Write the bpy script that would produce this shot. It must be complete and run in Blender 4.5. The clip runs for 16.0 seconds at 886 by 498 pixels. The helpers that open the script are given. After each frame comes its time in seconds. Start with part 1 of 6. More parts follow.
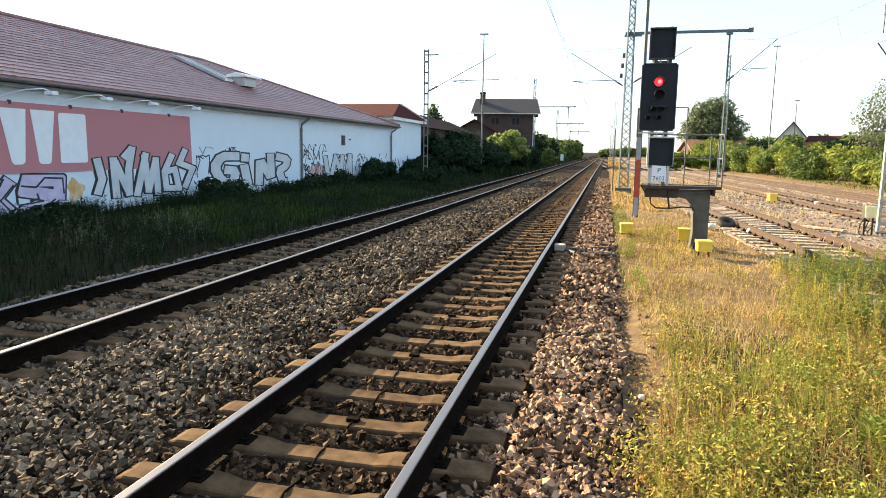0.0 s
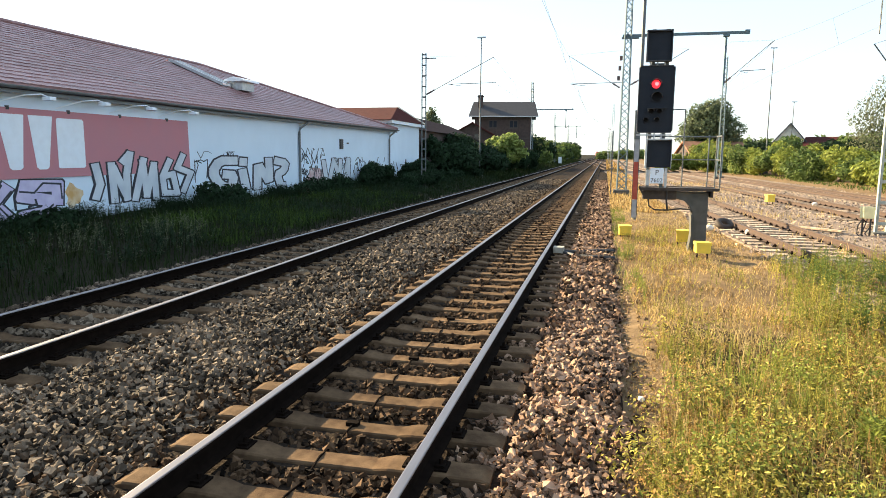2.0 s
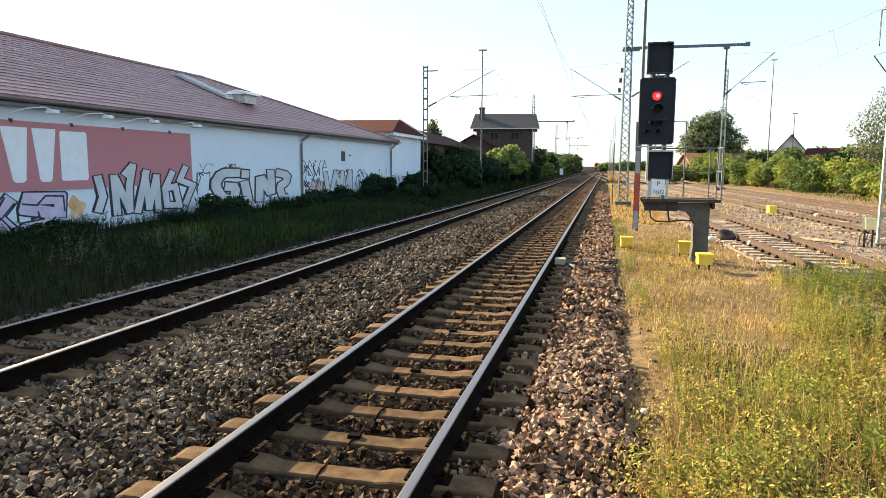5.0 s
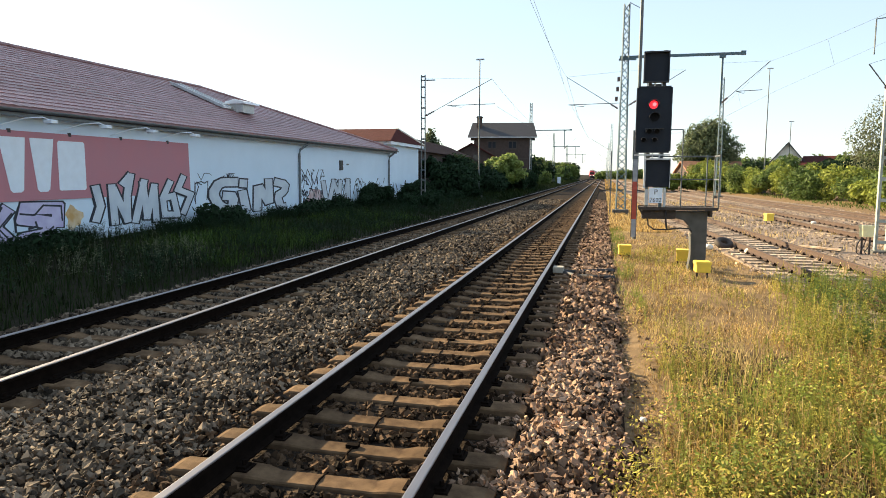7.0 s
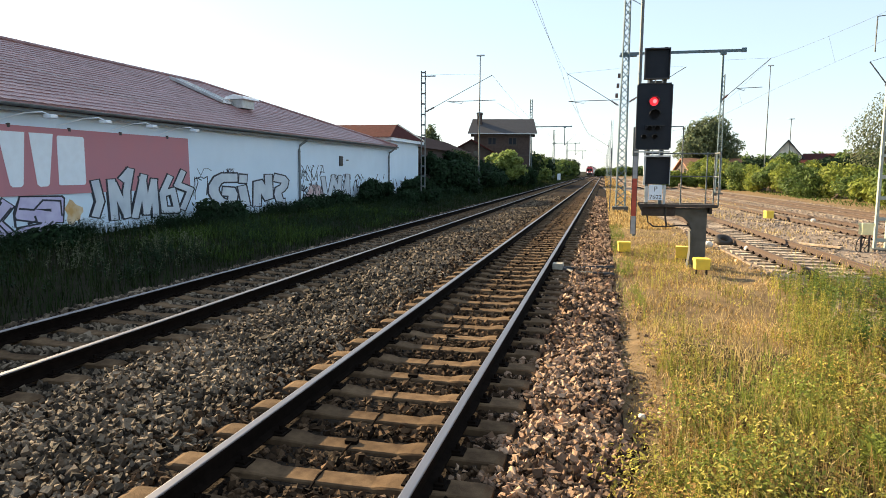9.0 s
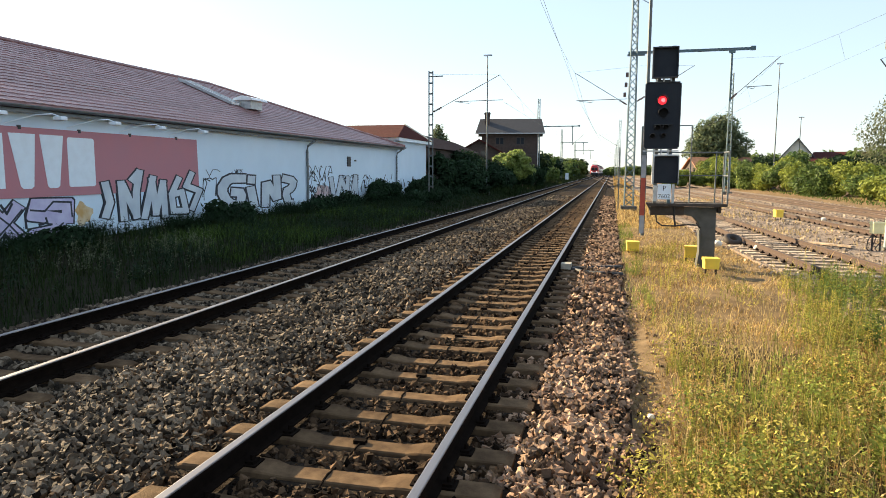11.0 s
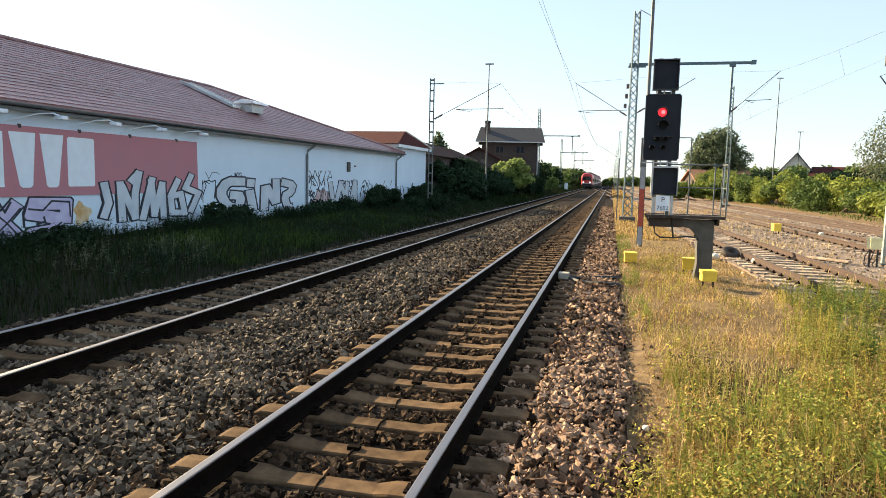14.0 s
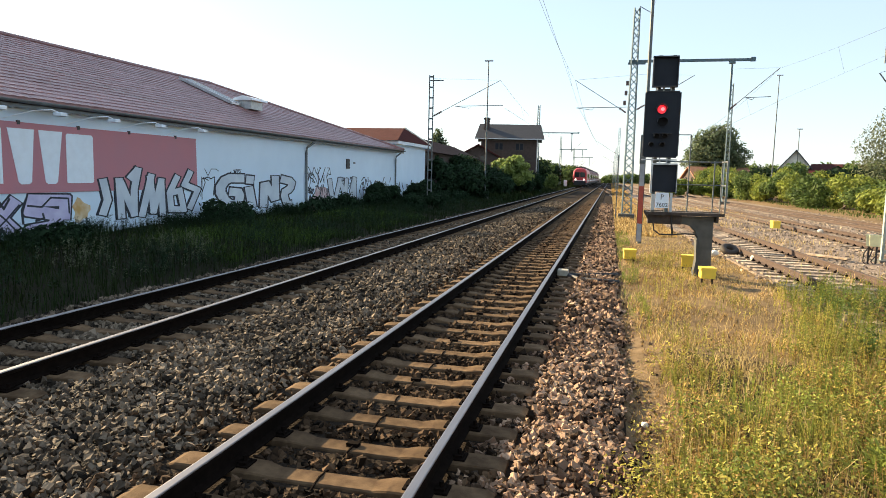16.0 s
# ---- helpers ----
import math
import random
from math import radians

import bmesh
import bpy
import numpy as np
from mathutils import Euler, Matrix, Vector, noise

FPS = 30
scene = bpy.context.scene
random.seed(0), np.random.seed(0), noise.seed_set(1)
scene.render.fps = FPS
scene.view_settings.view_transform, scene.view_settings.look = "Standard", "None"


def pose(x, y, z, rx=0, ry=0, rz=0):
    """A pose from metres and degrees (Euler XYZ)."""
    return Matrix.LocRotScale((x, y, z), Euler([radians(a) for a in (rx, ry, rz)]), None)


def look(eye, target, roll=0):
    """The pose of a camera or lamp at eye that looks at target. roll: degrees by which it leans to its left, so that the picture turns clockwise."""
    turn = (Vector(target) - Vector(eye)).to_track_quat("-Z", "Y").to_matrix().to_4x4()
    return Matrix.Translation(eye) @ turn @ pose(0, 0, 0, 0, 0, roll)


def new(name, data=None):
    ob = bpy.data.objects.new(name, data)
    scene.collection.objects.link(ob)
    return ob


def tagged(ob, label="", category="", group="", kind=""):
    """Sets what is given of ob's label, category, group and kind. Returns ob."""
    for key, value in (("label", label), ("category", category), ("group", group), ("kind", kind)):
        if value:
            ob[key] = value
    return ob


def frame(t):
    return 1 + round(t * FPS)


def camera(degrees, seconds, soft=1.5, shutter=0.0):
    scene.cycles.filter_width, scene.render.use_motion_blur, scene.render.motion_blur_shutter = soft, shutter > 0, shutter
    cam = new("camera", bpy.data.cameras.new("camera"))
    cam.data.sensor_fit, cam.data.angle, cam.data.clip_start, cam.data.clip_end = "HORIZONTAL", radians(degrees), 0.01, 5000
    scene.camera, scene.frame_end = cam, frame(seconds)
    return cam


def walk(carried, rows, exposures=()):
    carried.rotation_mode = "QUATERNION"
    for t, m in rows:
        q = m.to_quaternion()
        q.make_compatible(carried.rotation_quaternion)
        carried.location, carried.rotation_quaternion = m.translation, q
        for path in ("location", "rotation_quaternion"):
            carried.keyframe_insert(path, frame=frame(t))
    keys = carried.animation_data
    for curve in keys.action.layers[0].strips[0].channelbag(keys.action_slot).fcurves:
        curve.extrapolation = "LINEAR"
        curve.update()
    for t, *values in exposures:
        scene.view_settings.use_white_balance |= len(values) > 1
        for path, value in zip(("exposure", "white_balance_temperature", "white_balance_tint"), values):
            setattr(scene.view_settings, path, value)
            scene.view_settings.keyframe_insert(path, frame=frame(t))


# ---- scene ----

# ---- camera ----
EYE = 2.009          # above the rail tops of the running lines, which lie at z = 0
cam = camera(66.9, 16.0, soft=0.9)
walk(cam, [
    (0, pose(0, 0, EYE, 81.61, -0.78, 13.64)),
    (0.5, pose(0, 0, EYE, 81.67, -0.71, 13.57)),
    (1, pose(0, 0, EYE, 81.75, -0.34, 13.58)),
    (1.5, pose(0, 0, EYE, 81.74, -0.43, 13.55)),
    (2, pose(0, 0, EYE, 81.88, -0.46, 13.48)),
    (2.5, pose(0, 0, EYE, 82.15, -0.51, 13.24)),
    (3, pose(0, 0, EYE, 82.10, -0.38, 13.47)),
    (3.5, pose(0, 0, EYE, 81.91, -0.07, 13.37)),
    (4, pose(0, 0, EYE, 82.35, -0.41, 13.91)),
    (6.5, pose(0, 0, EYE, 83.31, -0.21, 13.09)),
    (7, pose(0, 0, EYE, 83.62, -0.21, 13.43)),
    (7.5, pose(0, 0, EYE, 83.52, -0.11, 13.32)),
    (8, pose(0, 0, EYE, 83.53, -0.38, 13.50)),
    (8.5, pose(0, 0, EYE, 83.24, -0.47, 13.59)),
    (9, pose(0, 0, EYE, 83.30, -0.42, 13.42)),
    (11.5, pose(0, 0, EYE, 83.25, -0.25, 14.26)),
    (12, pose(0, 0, EYE, 83.04, -0.33, 14.35)),
    (12.5, pose(0, 0, EYE, 83.29, -0.47, 14.02)),
    (13, pose(0, 0, EYE, 83.40, -0.38, 13.92)),
    (13.5, pose(0, 0, EYE, 83.62, -0.99, 13.92)),
    (14, pose(0, 0, EYE, 83.91, -1.34, 14.03)),
    (14.5, pose(0, 0, EYE, 84.04, -1.52, 14.04)),
    (15, pose(0, 0, EYE, 83.52, -1.79, 14.27)),
    (15.5, pose(0, 0, EYE, 83.38, -1.78, 14.08)),
    (16, pose(0, 0, EYE, 83.65, -1.38, 13.97)),
], exposures=[(0, 2.05), (4.2, 2.0), (6.3, 1.75), (16, 1.75)])

# ---- light ----
SUN_EL, SUN_AHEAD = radians(22.0), radians(24.0)
to_sun = Vector((-math.cos(SUN_EL) * math.cos(SUN_AHEAD), math.cos(SUN_EL) * math.sin(SUN_AHEAD), math.sin(SUN_EL)))
world = bpy.data.worlds.new("world")
scene.world = world
world.use_nodes = True
sky = world.node_tree.nodes.new("ShaderNodeTexSky")
sky.sky_type, sky.sun_disc = "NISHITA", False
sky.sun_elevation, sky.sun_rotation = SUN_EL, math.atan2(to_sun.x, to_sun.y)
sky.dust_density, sky.air_density, sky.ozone_density = 0.5, 1.0, 1.0
haze = world.node_tree.nodes.new("ShaderNodeMix")          # thin white haze over the whole sky
haze.data_type = "RGBA"
haze.inputs[0].default_value, haze.inputs[7].default_value = 0.42, (6.1, 7.3, 8.6, 1)
world.node_tree.links.new(sky.outputs[0], haze.inputs[6])
world.node_tree.links.new(haze.outputs[2], world.node_tree.nodes["Background"].inputs[0])
world.node_tree.nodes["Background"].inputs[1].default_value = 0.055
sun = new("sun", bpy.data.lights.new("sun", "SUN"))
sun.data.energy, sun.data.angle, sun.data.color = 5.0, radians(0.6), (1.0, 0.79, 0.49)
sun.matrix_basis = look(to_sun * 50, (0, 0, 0))

# ---- materials ----
def mat(name, base, rough=0.8, metal=0.0, noise_scale=8.0, vary=0.3, tint=None, bump=0.0, bump_scale=60.0, island=0.0, big=0.0, glow=0.0, spec=0.5, objvar=0.0, stretch=(1, 1, 1), trans=0.0):
    """A procedural surface: a base colour broken up by two noises, with a fine relief."""
    m = bpy.data.materials.new(name)
    m.use_nodes = True
    nt, L = m.node_tree, m.node_tree.links
    b = nt.nodes["Principled BSDF"]
    b.inputs["Roughness"].default_value, b.inputs["Metallic"].default_value = rough, metal
    b.inputs["Specular IOR Level"].default_value = spec
    co = nt.nodes.new("ShaderNodeTexCoord")
    mp = nt.nodes.new("ShaderNodeMapping")
    mp.inputs["Scale"].default_value = stretch
    L.new(co.outputs["Object"], mp.inputs["Vector"])
    def noise_at(scale, detail=4):
        n = nt.nodes.new("ShaderNodeTexNoise")
        n.inputs["Scale"].default_value, n.inputs["Detail"].default_value = scale, detail
        L.new(mp.outputs[0], n.inputs["Vector"])
        return n.outputs["Fac"]
    def mix(fac, a, c, mode="MIX"):
        x = nt.nodes.new("ShaderNodeMix")
        x.data_type, x.blend_type = "RGBA", mode
        for s, v in (("Factor", fac), (6, a), (7, c)):
            if hasattr(v, "is_output"):
                L.new(v, x.inputs[0 if s == "Factor" else s])
            else:
                x.inputs[0 if s == "Factor" else s].default_value = v
        return x.outputs[2]
    def ramp(v, lo, hi):
        r = nt.nodes.new("ShaderNodeMapRange")
        r.inputs[1].default_value, r.inputs[2].default_value = lo, hi
        L.new(v, r.inputs[0])
        return r.outputs[0]
    base4 = (*base, 1)
    tint4 = (*(tint or [c * 0.55 for c in base]), 1)
    fac = nt.nodes.new("ShaderNodeMath")
    fac.operation = "MULTIPLY"
    L.new(ramp(noise_at(noise_scale), 0.35, 0.7), fac.inputs[0])
    fac.inputs[1].default_value = min(1.0, vary * 2)
    col = mix(fac.outputs[0], base4, tint4)
    if big:
        f2 = nt.nodes.new("ShaderNodeMath")
        f2.operation = "MULTIPLY"
        L.new(ramp(noise_at(noise_scale * 0.09, 2), 0.4, 0.65), f2.inputs[0])
        f2.inputs[1].default_value = big
        col = mix(f2.outputs[0], col, tint4)
    for amount, node, out in ((island, "ShaderNodeNewGeometry", "Random Per Island"), (objvar, "ShaderNodeObjectInfo", "Random")):
        if amount:
            g = nt.nodes.new(node)
            r = nt.nodes.new("ShaderNodeMapRange")
            r.inputs[3].default_value, r.inputs[4].default_value = 1 - amount, 1 + amount
            L.new(g.outputs[out], r.inputs[0])
            hsv = nt.nodes.new("ShaderNodeHueSaturation")
            L.new(col, hsv.inputs["Color"])
            L.new(r.outputs[0], hsv.inputs["Value"])
            col = hsv.outputs[0]
    L.new(col, b.inputs["Base Color"])
    if trans:
        tr = nt.nodes.new("ShaderNodeBsdfTranslucent")
        L.new(col, tr.inputs[0])
        ms = nt.nodes.new("ShaderNodeMixShader")
        ms.inputs[0].default_value = trans
        L.new(b.outputs[0], ms.inputs[1])
        L.new(tr.outputs[0], ms.inputs[2])
        L.new(ms.outputs[0], nt.nodes["Material Output"].inputs[0])
    if glow:
        b.inputs["Emission Color"].default_value, b.inputs["Emission Strength"].default_value = base4, glow
    if bump:
        bp = nt.nodes.new("ShaderNodeBump")
        bp.inputs["Strength"].default_value, bp.inputs["Distance"].default_value = 1.0, bump
        L.new(noise_at(bump_scale), bp.inputs["Height"])
        L.new(bp.outputs[0], b.inputs["Normal"])
    return m


M = {
    "dirt": mat("dry_soil", (0.27, 0.185, 0.1), 0.95, noise_scale=5, vary=0.5, tint=(0.14, 0.095, 0.05), spec=0.1, bump=0.025, bump_scale=36, big=0.6),
    # soil of the left bank; the building's shade is put into its colour
    "bank_soil": mat("shade_darkened_soil", (0.03, 0.028, 0.019), 0.95, noise_scale=3, vary=0.4, spec=0.05, bump=0.02, bump_scale=30),
    "litter": mat("brown_plant_litter", (0.085, 0.06, 0.028), 0.95, noise_scale=14, vary=0.5, tint=(0.035, 0.026, 0.012), spec=0.1, bump=0.02, bump_scale=40),
    # bed colour lowered so that gaps between stones look deeply shaded
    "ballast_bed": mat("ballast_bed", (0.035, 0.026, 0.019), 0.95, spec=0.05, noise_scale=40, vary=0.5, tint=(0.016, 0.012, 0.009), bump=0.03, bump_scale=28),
    "ballast_old": mat("old_yard_ballast", (0.33, 0.265, 0.205), 0.95, spec=0.1, noise_scale=22, vary=0.5, tint=(0.15, 0.11, 0.085), bump=0.04, bump_scale=18, big=0.4),
    "stone": mat("ballast_stone", (0.165, 0.128, 0.09), 0.85, noise_scale=1.2, vary=0.5, tint=(0.06, 0.044, 0.03), spec=0.15, island=0.95, bump=0.006, bump_scale=60),
    "stone_rust": mat("rusty_ballast_stone", (0.32, 0.215, 0.142), 0.85, noise_scale=1.5, vary=0.5, tint=(0.1, 0.055, 0.033), spec=0.15, island=0.95, bump=0.006, bump_scale=60),
    "stone_single": mat("loose_rusty_stone", (0.32, 0.215, 0.142), 0.85, noise_scale=1.5, vary=0.5, tint=(0.1, 0.055, 0.033), spec=0.15, objvar=0.9, bump=0.006, bump_scale=60),
    # brown stone between the rails, darkened to paint in the rails' shadow
    "stone_track": mat("shadowed_track_stone", (0.085, 0.052, 0.029), 0.85, noise_scale=1.5, vary=0.5, tint=(0.026, 0.016, 0.01), spec=0.08, island=0.95, bump=0.006, bump_scale=60),
    "stone_yard": mat("pale_yard_stone", (0.34, 0.275, 0.215), 0.85, noise_scale=1.5, vary=0.5, tint=(0.16, 0.115, 0.085), spec=0.2, island=0.6, bump=0.004, bump_scale=60),
    "concrete": mat("sleeper_concrete", (0.15, 0.098, 0.056), 0.9, spec=0.05, noise_scale=9, vary=0.45, tint=(0.07, 0.043, 0.025), bump=0.005, bump_scale=90, objvar=0.25),
    "wood_sleeper": mat("old_timber_sleeper", (0.46, 0.36, 0.26), 0.95, noise_scale=6, vary=0.45, tint=(0.17, 0.12, 0.08), bump=0.01, bump_scale=40, objvar=0.3),
    # rust taken almost to black: the shade on rail sides is in the colour
    "rail_rust_shaded": mat("rail_rust_shaded", (0.006, 0.004, 0.003), 0.95, 0.0, spec=0.03, noise_scale=14, vary=0.4, tint=(0.012, 0.008, 0.006), bump=0.001),
    "rail_old": mat("old_rail_rust", (0.075, 0.045, 0.032), 0.8, 0.1, noise_scale=14, vary=0.4, bump=0.001),
    "rail_top": mat("polished_rail_head", (0.25, 0.24, 0.25), 0.45, 0.9, noise_scale=30, vary=0.2, stretch=(1, 0.05, 1)),
    # white wall render; the blue tint paints in the cold tone of its shade
    "render": mat("white_render_cool_shade", (0.69, 0.83, 0.95), 0.85, noise_scale=1.2, vary=0.12, tint=(0.55, 0.68, 0.8), bump=0.003, bump_scale=60, big=0.5),
    "red_sign": mat("faded_red_paint", (0.52, 0.2, 0.23), 0.7, noise_scale=0.9, vary=0.3, tint=(0.4, 0.21, 0.25), big=0.4),
    "white_paint": mat("white_paint", (0.78, 0.87, 0.95), 0.6, noise_scale=5, vary=0.1, tint=(0.58, 0.62, 0.67)),
    "tile": mat("clay_roof_tile", (0.3, 0.172, 0.178), 0.42, noise_scale=2.5, vary=0.5, tint=(0.18, 0.08, 0.074), island=0.15, objvar=0.15, bump=0.004, big=0.5, spec=0.6),
    "tile_red": mat("red_roof_tile", (0.075, 0.024, 0.022), 0.95, noise_scale=3, vary=0.3, island=0.2, bump=0.004, spec=0.05),
    "slate": mat("dark_slate_roof", (0.045, 0.045, 0.05), 0.8, noise_scale=3, vary=0.4, tint=(0.035, 0.035, 0.04), island=0.2),
    "gutter": mat("weathered_grey_gutter", (0.16, 0.18, 0.19), 0.5, 0.4, noise_scale=4, vary=0.3),
    "brick": mat("sooty_brick", (0.085, 0.058, 0.05), 0.9, noise_scale=3, vary=0.5, tint=(0.05, 0.036, 0.03), bump=0.006, bump_scale=14, big=0.5),
    "tile_dark": mat("dark_brown_roof_tile", (0.08, 0.05, 0.042), 0.95, noise_scale=3, vary=0.4, spec=0.05, bump=0.004),
    "mortar": mat("lime_mortar", (0.085, 0.07, 0.06), 0.95, noise_scale=12, vary=0.3),
    "steel": mat("grey_painted_steel", (0.1, 0.135, 0.15), 0.6, 0.2, noise_scale=6, vary=0.4, tint=(0.12, 0.1, 0.08)),
    "steel_green": mat("greenish_mast_steel", (0.075, 0.14, 0.17), 0.55, 0.2, noise_scale=5, vary=0.35, tint=(0.11, 0.12, 0.12)),
    "galv": mat("galvanised_steel", (0.5, 0.52, 0.53), 0.45, 0.6, noise_scale=7, vary=0.25),
    "black": mat("matt_black_board", (0.012, 0.017, 0.025), 0.7, noise_scale=4, vary=0.4, tint=(0.02, 0.025, 0.033), big=0.4, spec=0.25),
    "black_frame": mat("black_enamel", (0.03, 0.032, 0.036), 0.5, noise_scale=6, vary=0.3),
    "lens_dark": mat("unlit_signal_lens", (0.006, 0.007, 0.009), 0.6, spec=0.15),
    "lens_red": mat("lit_red_lens", (1.0, 0.02, 0.035), 0.3, glow=0.35),
    "lens_core": mat("lit_red_core", (1.0, 0.3, 0.32), 0.3, glow=0.35),
    "head_light": mat("lit_headlight", (1.0, 0.93, 0.8), 0.3, glow=0.6),
    "column": mat("weathered_concrete", (0.095, 0.095, 0.085), 0.85, noise_scale=4, vary=0.4, tint=(0.05, 0.05, 0.044), bump=0.004, bump_scale=50),
    "rust_steel": mat("dark_rusty_steel", (0.07, 0.055, 0.045), 0.75, 0.3, noise_scale=8, vary=0.5),
    "yellow": mat("yellow_box_paint", (0.86, 0.62, 0.06), 0.55, noise_scale=7, vary=0.2, tint=(0.6, 0.42, 0.07)),
    # white enamel greyed because the board's front lies in shade
    "enamel_shaded": mat("shaded_white_enamel", (0.34, 0.36, 0.38), 0.6, noise_scale=6, vary=0.3),
    "red_paint": mat("signal_red_enamel", (0.42, 0.07, 0.04), 0.5, noise_scale=7, vary=0.25),
    "cable": mat("black_rubber", (0.02, 0.02, 0.02), 0.6),
    "wire": mat("copper_wire_patina", (0.1, 0.12, 0.12), 0.6, 0.3),
    "ceramic": mat("brown_insulator", (0.1, 0.06, 0.05), 0.3),
    "straw": mat("dry_grass", (0.54, 0.405, 0.18), 0.8, noise_scale=0.9, vary=0.4, tint=(0.3, 0.22, 0.095), island=0.65, spec=0.2, trans=0.35),
    "weed_brown": mat("withered_brown_weed", (0.46, 0.3, 0.105), 0.85, noise_scale=1.5, vary=0.45, tint=(0.16, 0.095, 0.035), island=0.7, spec=0.1, trans=0.3),
    "weed": mat("yellow_green_weed", (0.44, 0.375, 0.085), 0.7, noise_scale=1.1, vary=0.45, tint=(0.14, 0.15, 0.032), island=0.75, spec=0.2, trans=0.4),
    "leaf": mat("green_leaf", (0.12, 0.17, 0.042), 0.7, noise_scale=0.8, vary=0.4, tint=(0.05, 0.085, 0.02), island=0.45, spec=0.25, trans=0.3),
    "leaf_lime": mat("yellow_green_leaf", (0.25, 0.28, 0.05), 0.7, noise_scale=0.9, vary=0.4, tint=(0.09, 0.14, 0.03), island=0.4, spec=0.25, trans=0.35),
    "leaf_dark": mat("dark_green_leaf", (0.021, 0.045, 0.02), 0.75, noise_scale=0.9, vary=0.4, island=0.45, spec=0.12, trans=0.2),
    "leaf_grey": mat("grey_green_leaf", (0.17, 0.19, 0.11), 0.75, noise_scale=0.6, vary=0.4, island=0.35, spec=0.2, trans=0.3),
    # bank grass, its green darkened to stand in for the shade there
    "meadow": mat("shade_darkened_grass", (0.02, 0.036, 0.0115), 0.9, noise_scale=1.0, vary=0.4, tint=(0.026, 0.032, 0.011), island=0.45, spec=0.06, trans=0.2),
    "meadow_light": mat("fresh_meadow_grass", (0.075, 0.125, 0.026), 0.85, noise_scale=1.0, vary=0.4, island=0.4, spec=0.1, trans=0.25),
    # paler green for far trees, with distance haze mixed into the colour
    "leaf_haze": mat("hazed_green_leaf", (0.13, 0.165, 0.085), 0.8, noise_scale=0.8, vary=0.4, tint=(0.08, 0.1, 0.06), island=0.4, spec=0.2, trans=0.3),
    "mast_pale": mat("pale_grey_green_paint", (0.36, 0.4, 0.36), 0.6, 0.1, noise_scale=6, vary=0.3),
    "cream": mat("cream_box_paint", (0.85, 0.78, 0.42), 0.6, noise_scale=6, vary=0.2),
    "tile_orange": mat("weathered_orange_tile", (0.36, 0.19, 0.12), 0.9, noise_scale=3, vary=0.4, spec=0.15),
    "leaf_sun": mat("bright_yellow_green_leaf", (0.31, 0.37, 0.1), 0.6, noise_scale=0.9, vary=0.4, tint=(0.11, 0.17, 0.045), island=0.45, spec=0.35, trans=0.45),
    "column_pale": mat("pale_grey_casting", (0.4, 0.37, 0.3), 0.8, noise_scale=9, vary=0.3),
    "bark": mat("grey_bark", (0.12, 0.095, 0.07), 0.95, noise_scale=8, vary=0.5, bump=0.01),
    "train_red": mat("traffic_red_coach_paint", (0.5, 0.02, 0.025), 0.35, noise_scale=2, vary=0.2),
    # coach red made darker and greyer, standing in for distance haze
    "train_dull": mat("hazed_red_coach_paint", (0.17, 0.045, 0.045), 0.6, noise_scale=2, vary=0.3),
    "train_white": mat("light_grey_coach_paint", (0.65, 0.65, 0.66), 0.4, noise_scale=2, vary=0.1),
    "train_dark": mat("dark_underframe", (0.03, 0.03, 0.032), 0.8),
    "glass": mat("dark_tinted_glass", (0.02, 0.022, 0.025), 0.08),
    "polycarb": mat("whitened_rooflight_plastic", (0.84, 0.86, 0.88), 0.3, noise_scale=5, vary=0.2),
    "graf_fill": mat("pale_silver_spray", (0.6, 0.67, 0.73), 0.7, noise_scale=1.6, vary=0.45, tint=(0.45, 0.52, 0.6)),
    "graf_line": mat("dark_blue_spray", (0.025, 0.03, 0.045), 0.7, noise_scale=3, vary=0.2),
    "graf_lilac": mat("lilac_spray", (0.58, 0.55, 0.74), 0.7, noise_scale=3, vary=0.4, tint=(0.42, 0.38, 0.6)),
    "graf_orange": mat("ochre_spray", (0.55, 0.33, 0.12), 0.7, noise_scale=3, vary=0.5, tint=(0.7, 0.62, 0.45)),
    "graf_pink": mat("faded_pink_spray", (0.5, 0.33, 0.33), 0.8, noise_scale=4, vary=0.6, tint=(0.62, 0.58, 0.6)),
    "house_white": mat("cream_house_render", (0.72, 0.69, 0.6), 0.85, noise_scale=2, vary=0.15),
}


# ---- mesh helpers ----
def box(bm, x0, x1, y0, y1, z0, z1):
    vs = [bm.verts.new((x, y, z)) for z in (z0, z1) for x, y in ((x0, y0), (x1, y0), (x1, y1), (x0, y1))]
    for f in ((3, 2, 1, 0), (4, 5, 6, 7), (0, 1, 5, 4), (1, 2, 6, 5), (2, 3, 7, 6), (3, 0, 4, 7)):
        bm.faces.new([vs[i] for i in f])
    return bm


def bevelled_box(bm, x0, x1, y0, y1, z0, z1, r=0.01):
    tmp = bmesh.new()
    box(tmp, x0, x1, y0, y1, z0, z1)
    bmesh.ops.bevel(tmp, geom=tmp.edges[:], offset=r, segments=2, profile=0.5, affect="EDGES")
    me = bpy.data.meshes.new("tmp")
    tmp.to_mesh(me)
    tmp.free()
    bm.from_mesh(me)
    bpy.data.meshes.remove(me)
    return bm


